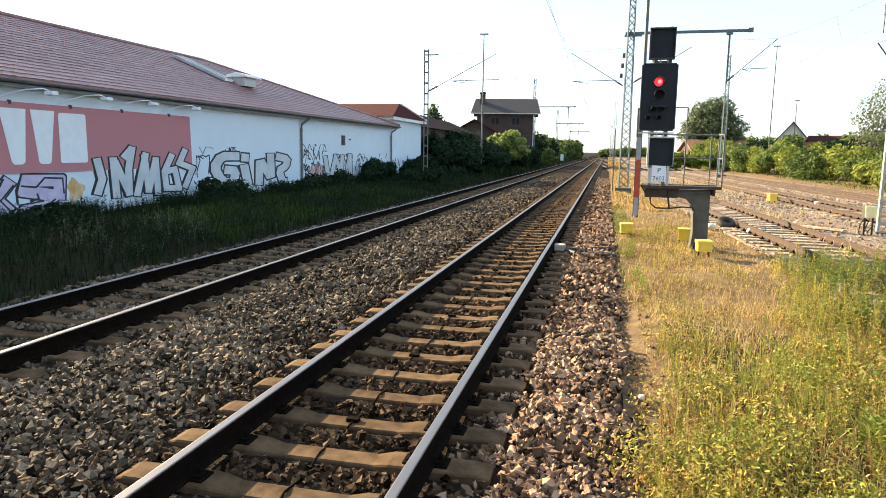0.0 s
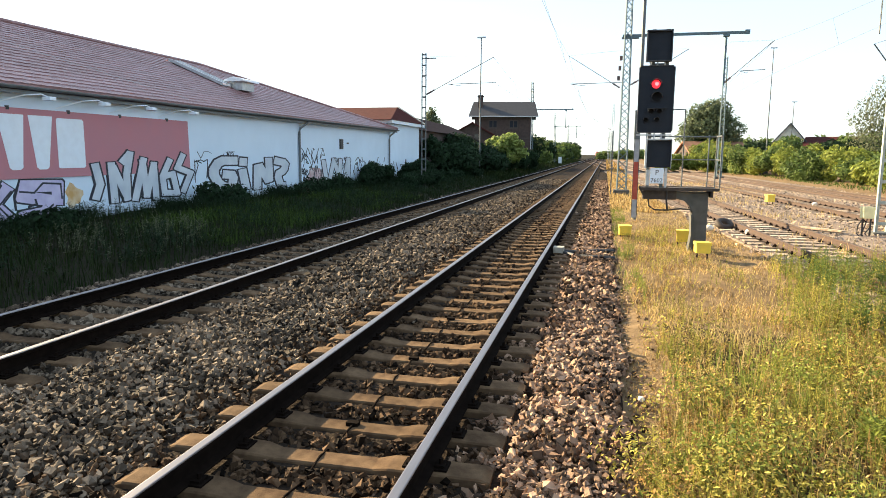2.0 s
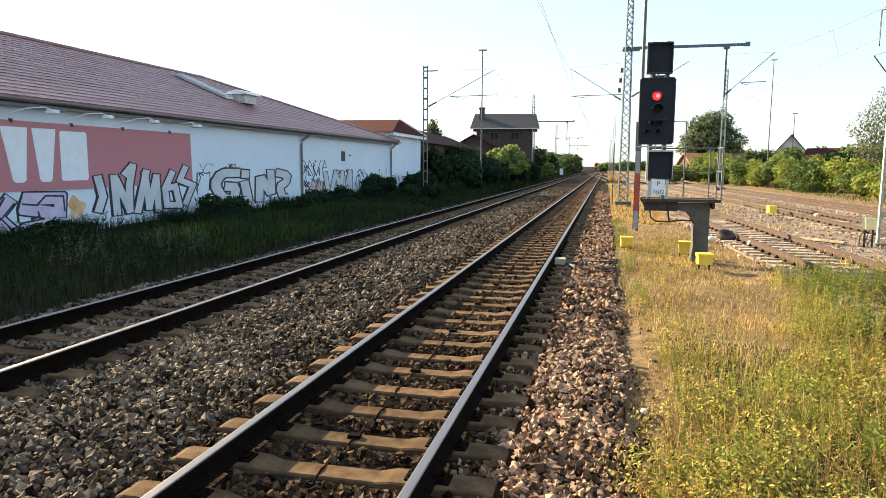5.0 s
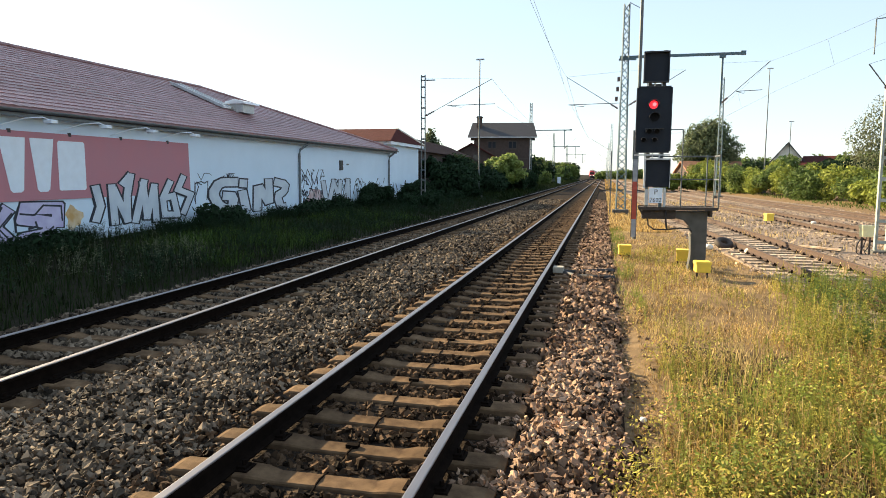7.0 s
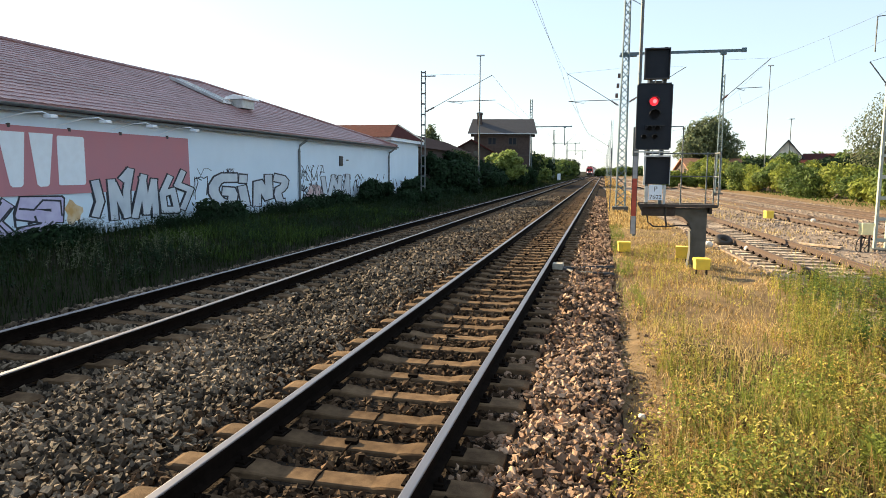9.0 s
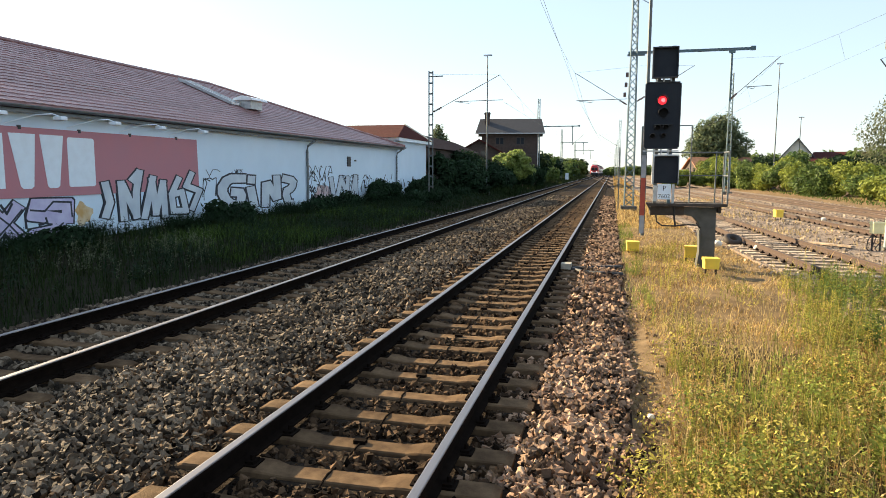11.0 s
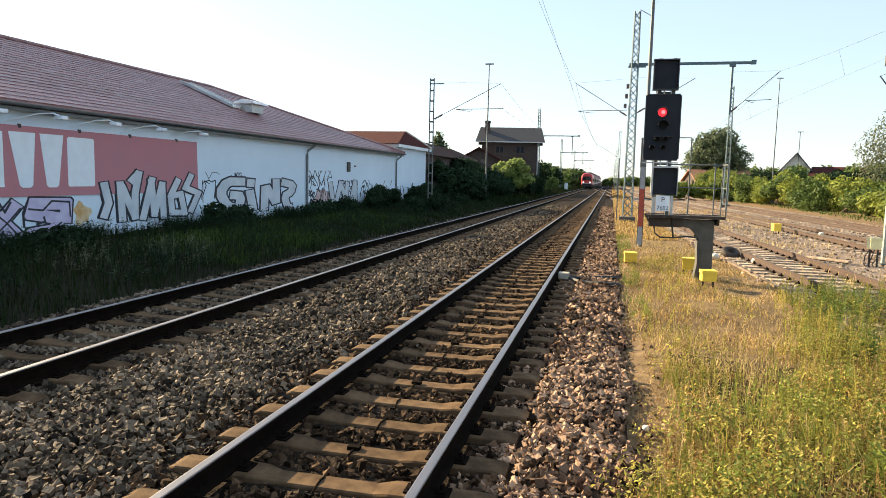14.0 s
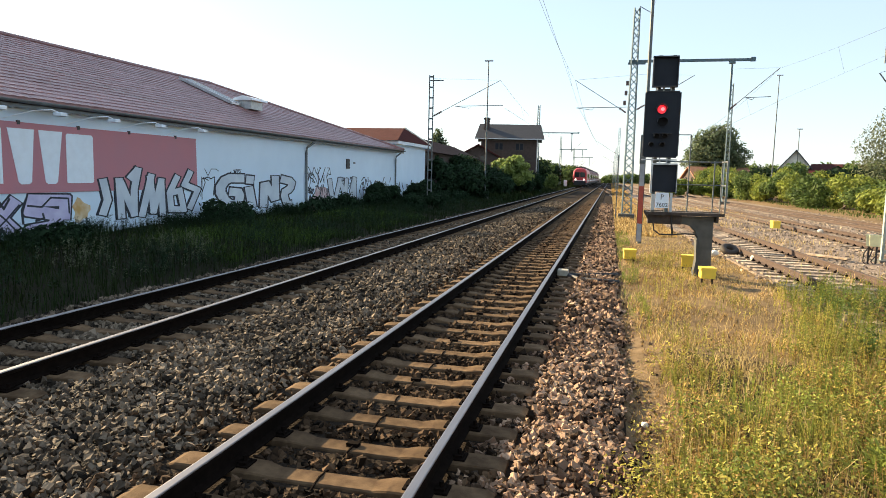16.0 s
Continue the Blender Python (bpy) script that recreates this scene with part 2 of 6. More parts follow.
def tube(bm, p, q, r, n=8, r2=None):
    p, q = Vector(p), Vector(q)
    r2 = r if r2 is None else r2
    d = (q - p).normalized()
    u = d.orthogonal().normalized()
    v = d.cross(u)
    rings = [[bm.verts.new(c + (u * math.cos(6.28318 * k / n + 0.785) + v * math.sin(6.28318 * k / n + 0.785)) * rr) for k in range(n)] for c, rr in ((p, r), (q, r2))]
    for k in range(n):
        bm.faces.new((rings[0][k], rings[0][(k + 1) % n], rings[1][(k + 1) % n], rings[1][k]))
    bm.faces.new(rings[0][::-1])
    bm.faces.new(rings[1])
    return bm


def path_tube(bm, pts, r, n=6):
    """One continuous bent tube along the points."""
    P = [Vector(p) for p in pts]
    rings = []
    for k, p in enumerate(P):
        d = (P[min(k + 1, len(P) - 1)] - P[max(k - 1, 0)]).normalized()
        u = d.cross(Vector((0, 0, 1)) if abs(d.z) < 0.9 else Vector((0, 1, 0))).normalized()
        v = d.cross(u)
        rings.append([bm.verts.new(p + (u * math.cos(6.28318 * j / n) + v * math.sin(6.28318 * j / n)) * r) for j in range(n)])
    for a, b in zip(rings[:-1], rings[1:]):
        for j in range(n):
            bm.faces.new((a[j], a[(j + 1) % n], b[(j + 1) % n], b[j]))
    bm.faces.new(rings[0][::-1])
    bm.faces.new(rings[-1])
    return bm


def prism(bm, outline, axis, lo, hi):
    """An outline (pairs) drawn in the plane across an axis and pushed from lo to hi along it."""
    def at(a, b, c):
        return (c, a, b) if axis == "x" else (a, c, b) if axis == "y" else (a, b, c)
    A = [bm.verts.new(at(a, b, lo)) for a, b in outline]
    B = [bm.verts.new(at(a, b, hi)) for a, b in outline]
    n = len(outline)
    for k in range(n):
        bm.faces.new((A[k], A[(k + 1) % n], B[(k + 1) % n], B[k]))
    bm.faces.new(A[::-1])
    bm.faces.new(B)
    return bm


def finish(name, bm, material, smooth=False):
    bmesh.ops.recalc_face_normals(bm, faces=bm.faces[:])
    me = bpy.data.meshes.new(name)
    bm.to_mesh(me)
    bm.free()
    me.materials.append(material)
    if smooth:
        me.polygons.foreach_set("use_smooth", [True] * len(me.polygons))
    return new(name, me)


def part(name, bm, material, parent, label="", smooth=False):
    ob = finish(name, bm, material, smooth)
    ob.parent = parent
    if label:
        tagged(ob, label)
    return ob


def thing(name, x, y, z, label, category, group="", rz=0.0):
    ob = tagged(new(name), label, category, group)
    ob.matrix_basis = pose(x, y, z, 0, 0, rz)
    return ob


def structure(name, bm, material, label, category):
    return tagged(finish(name, bm, material), label, category, kind="structure")


def np_mesh(name, verts, tris, material):
    """A mesh of triangles or quads from number arrays."""
    me = bpy.data.meshes.new(name)
    k = tris.shape[1]
    me.vertices.add(len(verts))
    me.vertices.foreach_set("co", np.ascontiguousarray(verts, dtype=np.float32).ravel())
    me.loops.add(tris.size)
    me.loops.foreach_set("vertex_index", np.ascontiguousarray(tris, dtype=np.int32).ravel())
    me.polygons.add(len(tris))
    me.polygons.foreach_set("loop_start", np.arange(0, tris.size, k, dtype=np.int32))
    me.update(calc_edges=True)
    me.validate()
    me.materials.append(material)
    return me


rng = np.random.default_rng(7)


def leaf_cloud(name, blobs, count, size, material, droop=0.0):
    """Small folded leaves scattered through ellipsoids (x, y, z, rx, ry, rz), thicker towards their outsides."""
    w = np.array([b[3] * b[4] + b[3] * b[5] + b[4] * b[5] for b in blobs])
    pick = rng.choice(len(blobs), count, p=w / w.sum())
    B = np.array(blobs)[pick]
    d = rng.normal(size=(count, 3))
    d /= np.linalg.norm(d, axis=1)[:, None]
    lump = 1 + 0.16 * np.sin(d[:, 0] * 7 + B[:, 0] * 3) * np.sin(d[:, 2] * 6 + B[:, 1]) + 0.1 * np.sin(d[:, 1] * 13 + d[:, 2] * 9)
    c = B[:, :3] + d * B[:, 3:] * (rng.random((count, 1)) ** 0.3 * 1.02) * lump[:, None]
    n = d + rng.normal(size=(count, 3)) * 0.8 + np.array([0, 0, 0.4])
    n /= np.linalg.norm(n, axis=1)[:, None]
    u = np.cross(n, rng.normal(size=(count, 3)))
    u /= np.linalg.norm(u, axis=1)[:, None]
    u[:, 2] -= droop
    v = np.cross(n, u)
    s = (size * (0.55 + 0.9 * rng.random(count)))[:, None]
    V = np.stack([c - u * s, c - v * s * 0.42 + n * s * 0.12, c + u * s, c + v * s * 0.42 + n * s * 0.12], 1).reshape(-1, 3)
    Q = np.arange(count * 4).reshape(-1, 4)
    return np_mesh(name, V, Q, material)


def blades(name, xy, z, height, width, material, lean=0.5):
    """Bent grass blades: three narrowing pieces each."""
    n = len(xy)
    h = height * (0.5 + rng.random(n))
    a = rng.random(n) * 6.283
    l = lean * h * rng.random(n)
    side = np.stack([np.cos(a + 1.57), np.sin(a + 1.57), np.zeros(n)], 1) * (width * (0.6 + 0.8 * rng.random(n)))[:, None]
    out = np.stack([np.cos(a), np.sin(a), np.zeros(n)], 1) * l[:, None]
    base = np.stack([xy[:, 0], xy[:, 1], z], 1)
    up = np.array([0, 0, 1.0])
    p1 = base + out * 0.2 + up * (h * 0.5)[:, None]
    p2 = base + out + up * h[:, None]
    V = np.stack([base - side, base + side, p1 + side * 0.75, p1 - side * 0.75, p2], 1).reshape(-1, 3)
    k = np.arange(n)[:, None] * 5
    T = np.concatenate([k + np.array([[0, 1, 2]]), k + np.array([[0, 2, 3]]), k + np.array([[3, 2, 4]])])
    return np_mesh(name, V, T, material)


def stuff(name, me, label, category):
    return tagged(new(name, me), label, category, kind="stuff")

# ---- ground ----
PROFILE = [(-1500, 0.0), (-60, 0.0), (-15, 0.1), (-13, 0.05), (-10.5, -0.15), (-8.6, -0.5), (-6.4, -0.5), (-1.9, -0.5), (0.0, -0.36), (0.3, -0.27), (2.6, -0.3), (3.2, -0.34), (14, -0.36), (17, -0.2), (60, 0.2), (1500, 0.2)]


def ground_z(x, y):
    x, y = np.asarray(x, float), np.asarray(y, float)
    z = np.interp(x, [p[0] for p in PROFILE], [p[1] for p in PROFILE])
    rough = 0.03 * np.sin(x * 2.1 + y * 0.7) + 0.025 * np.sin(y * 1.7 - x * 0.9) + 0.015 * np.sin(x * 5.3) * np.sin(y * 4.1)
    return z + rough * ((x < -8.8) | ((x > 0.5) & (x < 3.0)))


def build_ground():
    xs = np.unique(np.concatenate([[-1500, -600, -200, -60, -30], np.arange(-16, 4, 0.3), np.arange(4, 20, 1.0), [30, 60, 200, 600, 1500]]))
    ys = np.unique(np.concatenate([[-300, -60, -10], np.arange(-4, 60, 0.6), np.arange(60, 200, 5), [300, 500, 900, 1500, 3000]]))
    X, Y = np.meshgrid(xs, ys)
    V = np.stack([X, Y, ground_z(X, Y)], -1).reshape(-1, 3)
    nx = len(xs)
    i = (np.arange(len(ys) - 1)[:, None] * nx + np.arange(nx - 1)[None]).ravel()
    Q = np.stack([i, i + 1, i + nx + 1, i + nx], 1)
    me = np_mesh("ground", V, Q, M["dirt"])
    me.materials.append(M["bank_soil"])
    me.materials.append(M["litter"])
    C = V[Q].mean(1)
    # left of x = -8.6 the soil takes the colour darkened for shade
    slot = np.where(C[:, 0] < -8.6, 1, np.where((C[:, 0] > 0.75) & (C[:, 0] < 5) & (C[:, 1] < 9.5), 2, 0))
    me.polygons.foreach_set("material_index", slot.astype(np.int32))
    tagged(new("ground", me), "dry brown soil with thin worn grass", "ground", kind="structure")


build_ground()

NEAR, FAR = -1.89, -6.42          # centre lines of the two running lines
GAUGE = 1.505
bm = bmesh.new()
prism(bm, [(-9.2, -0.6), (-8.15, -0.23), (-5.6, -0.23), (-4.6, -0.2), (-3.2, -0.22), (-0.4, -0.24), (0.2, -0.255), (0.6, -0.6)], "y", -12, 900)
bed = structure("ballast_bed", bm, M["ballast_bed"], "crushed stone bed under both running lines, darkened for shade in the gaps", "ballast")
bm = bmesh.new()
prism(bm, [(5.2, -12), (19.0, -12), (10.9, 150), (5.0, 300), (1.3, 300), (1.3, 66)], "z", -0.6, -0.285)
structure("yard_ballast", bm, M["ballast_old"], "reddish brown old ballast of the sidings", "ballast")

RAIL = [(-0.07, -0.172), (0.07, -0.172), (0.07, -0.16), (0.012, -0.14), (0.01, -0.055), (0.034, -0.042), (0.036, -0.01), (-0.036, -0.01), (-0.034, -0.042), (-0.01, -0.055), (-0.012, -0.14), (-0.07, -0.16)]
HEAD = [(-0.036, -0.012), (0.036, -0.012), (0.034, -0.002), (0.026, 0.0), (-0.026, 0.0), (-0.034, -0.002)]


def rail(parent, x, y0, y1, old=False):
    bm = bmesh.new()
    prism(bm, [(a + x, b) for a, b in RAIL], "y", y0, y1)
    r = part("rail", bm, M["rail_old" if old else "rail_rust_shaded"], parent)
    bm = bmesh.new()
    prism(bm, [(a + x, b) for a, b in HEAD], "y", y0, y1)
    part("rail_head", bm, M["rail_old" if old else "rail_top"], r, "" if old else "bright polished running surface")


def sleeper_mesh(material, length=2.45):
    """A concrete sleeper: high shoulders under the rails, a lower waist between them."""
    bm = bmesh.new()
    L = length / 2
    prof = [(-L, 0.13, -0.20), (-L + 0.06, 0.14, -0.178), (-0.62, 0.145, -0.172), (-0.5, 0.14, -0.176), (-0.38, 0.115, -0.2), (0.38, 0.115, -0.2), (0.5, 0.14, -0.176), (0.62, 0.145, -0.172), (L - 0.06, 0.14, -0.178), (L, 0.13, -0.20)]
    rings = []
    for x, w, z in prof:
        rings.append([bm.verts.new(p) for p in ((x, -w, -0.38), (x, -w * 0.86, z - 0.012), (x, -w * 0.78, z), (x, w * 0.78, z), (x, w * 0.86, z - 0.012), (x, w, -0.38))])
    for a, b in zip(rings[:-1], rings[1:]):
        for k in range(5):
            bm.faces.new((a[k], a[k + 1], b[k + 1], b[k]))
    bm.faces.new(rings[0])
    bm.faces.new(rings[-1])
    bmesh.ops.recalc_face_normals(bm, faces=bm.faces[:])
    me = bpy.data.meshes.new("sleeper")
    bm.to_mesh(me)
    bm.free()
    me.materials.append(material)
    return me


def plank_sleeper_mesh():
    bm = bmesh.new()
    bevelled_box(bm, -1.3, 1.3, -0.13, 0.13, -0.34, -0.178, 0.012)
    me = bpy.data.meshes.new("sleeper")
    bm.to_mesh(me)
    bm.free()
    me.materials.append(M["wood_sleeper"])
    return me


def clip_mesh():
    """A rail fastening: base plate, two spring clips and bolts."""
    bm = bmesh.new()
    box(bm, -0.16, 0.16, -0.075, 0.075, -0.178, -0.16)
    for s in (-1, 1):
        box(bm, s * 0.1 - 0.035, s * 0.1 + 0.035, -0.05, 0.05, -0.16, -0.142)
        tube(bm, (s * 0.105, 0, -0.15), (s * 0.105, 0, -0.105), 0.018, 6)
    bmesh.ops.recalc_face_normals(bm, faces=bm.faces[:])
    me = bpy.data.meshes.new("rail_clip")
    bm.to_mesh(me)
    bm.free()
    me.materials.append(M["rail_rust_shaded"])
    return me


def track(name, x, y0, y1, label, first, pitch, count, mesh, old=False, turn=0.0, z=0.0, clips=None, rail_end=900):
    t = thing(name, x, 0, z, label, "railway track", rz=turn)
    for s in (-0.5, 0.5):
        rail(t, s * GAUGE, y0, rail_end, old)
    for k in range(count):
        jx, jr = rng.normal() * 0.012, rng.normal() * 0.006
        s = new("sleeper", mesh)
        s.parent = t
        s.matrix_basis = pose(jx, first + k * pitch + rng.normal() * 0.01, 0, 0, 0, math.degrees(jr))
        if clips and k < 45:
            for e in (-0.5, 0.5):
                c = new("rail_clip", clips)
                c.parent = s
                c.matrix_basis = pose(e * GAUGE - jx, 0, 0)
    return t

# ---- supermarket building beside the line ----
WX = -14.5


LOOSE_COURSES, LOOSE_FROM, LOOSE_TILES = 4, 12.1, 74          # eaves courses laid tile by tile


def tiled_slope(y0, y1, taper, e, z0, rx, rz, course=0.33, pitch=0.075):
    """Courses of wavy clay tiles up a slope that rises from x = e to x = rx; taper: how much y1 draws in at the ridge."""
    n = int(math.hypot(rx - e, rz - z0) / course)
    Vs, Qs, base = [], [], 0
    d = np.array([rx - e, 0, rz - z0]) / math.hypot(rx - e, rz - z0)
    nrm = np.array([-d[2], 0, d[0]])
    nrm = nrm if nrm[2] > 0 else -nrm
    full = math.hypot(rx - e, rz - z0)
    for k in range(n + 1):
        s0, s1 = k * course, min((k + 1) * course + 0.03, full)
        ye = y1 - taper * (s0 / full)
        ys = np.arange(y0, ye, pitch)
        wave = 0.009 * np.cos((ys - y0) / 0.3 * 6.283)
        lo = np.array([e, 0, z0]) + d * s0 + nrm * 0.032
        hi = np.array([e, 0, z0]) + d * s1 + nrm * 0.012
        un = np.array([e, 0, z0]) + d * s0
        for p, w in ((un, 0), (lo, 1), (hi, 1)):
            Vs.append(np.stack([p[0] + nrm[0] * wave * w, ys, p[2] + nrm[2] * wave * w + 0 * ys], 1))
        m = len(ys)
        i = np.arange(m - 1)
        if k < LOOSE_COURSES:
            i = i[(ys[:-1] < LOOSE_FROM - 0.01) | (ys[:-1] > LOOSE_FROM + LOOSE_TILES * 0.3 - 0.01)]
        for r in (0, m):
            Qs.append(base + np.stack([i + r, i + r + 1, i + r + m + 1, i + r + m], 1))
        base += 3 * m
    return np.concatenate(Vs), np.concatenate(Qs)


def on_wall(name, parent, outline, material, proud, label=""):
    """A flat outline in (y, z) laid on the wall."""
    bm = bmesh.new()
    prism(bm, outline, "x", 0.001, proud)
    return part(name, bm, material, parent, label)


def wobble(cy, cz, ry, rz, n=22, amp=0.18, seed=0):
    r = random.Random(seed)
    ph = [r.random() * 6.28 for _ in range(4)]
    pts = []
    for k in range(n):
        a = 6.28318 * k / n
        f = 1 + amp * (math.sin(3 * a + ph[0]) + 0.6 * math.sin(5 * a + ph[1]) + 0.4 * math.sin(7 * a + ph[2])) / 1.6
        pts.append((cy + ry * f * math.cos(a), cz + rz * f * math.sin(a)))
    return pts


def spray_line(name, parent, pts, w, material, proud, wide=1.0):
    """One continuous sprayed stroke along a zigzag; wide: how much the hand drew it out along the wall."""
    P = [Vector((p[0] / wide, p[1])) for p in pts]
    L, R = [], []
    n = len(P)
    for k in range(n):
        d1 = (P[k] - P[k - 1]).normalized() if k else (P[1] - P[0]).normalized()
        d2 = (P[k + 1] - P[k]).normalized() if k < n - 1 else d1
        if 0 < k < n - 1 and d1.dot(d2) > 0.2:
            m = (d1 + d2).normalized()
            ends = [(P[k], m, w / max(0.7, m.dot(d1)))]
        elif 0 < k < n - 1:
            ends = [(P[k] + d1 * w * 0.7, d1, w), (P[k] - d2 * w * 0.7, d2, w)]
        else:
            ends = [(P[k] + d1 * w * (0.6 if k else -0.6), d1, w)]
        for c, d, s in ends:
            L.append(c + Vector((-d.y, d.x)) * s)
            R.append(c - Vector((-d.y, d.x)) * s)
    bm = bmesh.new()
    rows = [[bm.verts.new((x, p.x * wide, p.y)) for p, x in ((l, 0.001), (l, proud + 0.0003 * k), (r, proud + 0.0003 * k), (r, 0.001))] for k, (l, r) in enumerate(zip(L, R))]
    for a, b in zip(rows[:-1], rows[1:]):
        for i in range(4):
            bm.faces.new((a[i], a[(i + 1) % 4], b[(i + 1) % 4], b[i]))
    bm.faces.new(rows[0])
    bm.faces.new(rows[-1][::-1])
    return part(name, bm, material, parent)


def build_market():
    b = thing("supermarket_building", WX, 0, 0, "long white rendered building with a brown tiled roof and graffiti", "building")
    bm = bmesh.new()
    box(bm, -0.3, 0, -14, 44.85, -0.2, 3.55)
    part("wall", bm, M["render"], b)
    bm = bmesh.new()
    box(bm, -13, -12.7, -14, 44.85, -0.2, 3.55)
    box(bm, -12.7, -0.3, -14, -13.7, -0.2, 3.55)
    box(bm, -12.7, -0.3, 44.55, 44.85, -0.2, 3.55)
    part("back_wall", bm, M["render"], b)
    # roof body, then the courses of tiles on the slope over the line
    bm = bmesh.new()
    RX, RZ, RY = -6.5, 6.52, 32.4
    e, z0 = 0.3, 3.64
    y0, y1 = -14.5, 45.5
    A = [(e, y0, z0), (e, y1, z0), (RX, RY, RZ), (RX, y0, RZ), (-13.5, y0, z0), (-13.5, y1, z0)]
    v = [bm.verts.new(p) for p in A]
    lo = [bm.verts.new((p[0], p[1], p[2] - 0.15)) for p in A]
    for f in ((0, 1, 2, 3), (3, 2, 5, 4), (1, 5, 2)):
        bm.faces.new([v[i] for i in f])
        bm.faces.new([lo[i] for i in f][::-1])
    for i, j in ((0, 1), (1, 5), (5, 4), (4, 3), (3, 0)):
        bm.faces.new((v[i], v[j], lo[j], lo[i]))
    roof = part("roof", bm, M["tile"], b)
    V, Q = tiled_slope(4, y1, y1 - RY, e, z0, RX, RZ)
    joined = np_mesh("roof_tiles", V, Q, M["tile"])
    joined.polygons.foreach_set("use_smooth", [False] * len(joined.polygons))
    t = new("roof_tiles", joined)
    t.parent = roof
    tagged(t, "brown wavy clay tiles with lichen", kind="stuff")
    bm = bmesh.new()
    tube(bm, (RX, y0, RZ + 0.02), (RX, RY, RZ + 0.02), 0.1, 8)
    tube(bm, (RX, RY, RZ + 0.02), (e, y1, z0 + 0.04), 0.09, 8)
    part("ridge_tiles", bm, M["tile"], roof)
    # single tiles along the eaves
    full = math.hypot(RX - e, RZ - z0)
    dx, dz = (RX - e) / full, (RZ - z0) / full
    V1 = np.array([(dx * a + dz * (h + 0.009 * w * math.cos(1.5708 * j)), 0.075 * j, dz * a - dx * (h + 0.009 * w * math.cos(1.5708 * j))) for a, h, w in ((0, 0, 0), (0, 0.032, 1), (0.36, 0.012, 1)) for j in range(5)])
    Q1 = np.array([(r * 5 + j, r * 5 + j + 1, r * 5 + j + 6, r * 5 + j + 5) for r in range(2) for j in range(4)])
    tile_me = np_mesh("roof_tile", V1, Q1, M["tile"])
    tile_me.polygons.foreach_set("use_smooth", [False] * len(tile_me.polygons))
    for k in range(LOOSE_COURSES):
        for j in range(LOOSE_TILES):
            one = new("roof_tile", tile_me)
            one.parent = roof
            one.matrix_basis = pose(e + dx * 0.33 * k, LOOSE_FROM + 0.3 * j, z0 + dz * 0.33 * k + 0.004 * rng.random())
    # pale lightning conductor over the slope
    sl = (RZ - z0) / (RX - e)
    bm = bmesh.new()
    path_tube(bm, [(e - s * 5, 22 - 6.6 * s, z0 - sl * s * 5 + 0.08) for s in (0.06, 0.3, 0.6, 0.92)], 0.007, 6)
    part("lightning_conductor", bm, M["galv"], roof)
    # eaves: soffit, fascia board, half-round gutter with brackets
    bm = bmesh.new()
    box(bm, 0.004, 0.27, -14, 45.4, 3.42, 3.47)
    part("soffit", bm, M["white_paint"], b)
    bm = bmesh.new()
    box(bm, 0.27, 0.3, -14.5, 45.5, 3.4, 3.56)
    part("fascia", bm, M["gutter"], b)
    bm = bmesh.new()
    prof = [(0.31 + 0.075 + 0.075 * math.cos(a), 3.58 + 0.075 * math.sin(a)) for a in [math.pi + k * math.pi / 8 for k in range(9)]]
    prof += [(x, z) for x, z in [(0.31 + 0.075 + 0.066 * math.cos(a), 3.585 + 0.066 * math.sin(a)) for a in [2 * math.pi - k * math.pi / 8 for k in range(9)]]]
    prism(bm, prof, "y", -14.5, 45.5)
    g = part("gutter", bm, M["gutter"], b)
    for y in (30.36, 44.4):
        bm = bmesh.new()
        path_tube(bm, [(0.38, y + 0.3, 3.52), (0.36, y + 0.26, 3.4), (0.12, y, 3.15), (0.08, y, 2.95), (0.08, y, 0.0)], 0.055, 10)
        for z in (0.9, 1.9, 2.85):
            tube(bm, (0.08, y, z - 0.02), (0.08, y, z + 0.02), 0.068, 10)
        part("downpipe", bm, M["gutter"], b)
    bm = bmesh.new()
    box(bm, 0.002, 0.05, 35.6, 36.05, 2.2, 2.75)
    for k in range(5):
        box(bm, 0.05, 0.07, 35.62, 36.03, 2.24 + k * 0.1, 2.29 + k * 0.1)
    part("wall_vent", bm, M["black_frame"], b, "small dark louvred vent")
    bm = bmesh.new()
    box(bm, 0.002, 0.02, 36.7, 37.0, 2.5, 2.58)
    part("small_plate", bm, M["black_frame"], b)
    # faded red advertising board with plain white shapes
    bm = bmesh.new()
    prism(bm, [(4.0, 1.24), (21.47, 1.30), (21.42, 3.06), (4.0, 3.06)], "x", 0.002, 0.03)
    sign = part("advert_panel", bm, M["red_sign"], b, "faded red advertising panel with white shapes")
    for k, pts in enumerate(([(13.62, 2.9), (14.42, 2.9), (14.30, 1.56), (14.22, 1.5), (13.98, 1.5), (13.9, 1.56)],
                             [(14.56, 2.9), (15.34, 2.9), (15.14, 1.56), (15.06, 1.5), (14.82, 1.5), (14.74, 1.56)],
                             [(15.47, 1.55), (15.52, 1.52), (16.40, 1.52), (16.45, 1.57), (16.45, 2.82), (16.40, 2.87), (15.52, 2.87), (15.47, 2.82)],
                             [(12.55, 1.52), (13.45, 1.52), (13.45, 2.88), (12.55, 2.88)])):
        bm = bmesh.new()
        prism(bm, pts, "x", 0.03, 0.04)
        part("white_shape", bm, M["white_paint"], sign)
    # swan-neck sign lamps
    for y in (12.9, 14.7, 16.67, 18.71, 20.99):
        bm = bmesh.new()
        path_tube(bm, [(0.0, y - 1.15, 3.12), (0.35, y - 0.55, 3.36), (0.55, y - 0.2, 3.41), (0.6, y - 0.05, 3.36)], 0.016, 6)
        L = part("sign_lamp", bm, M["white_paint"], b, "swan-neck floodlight over the panel")
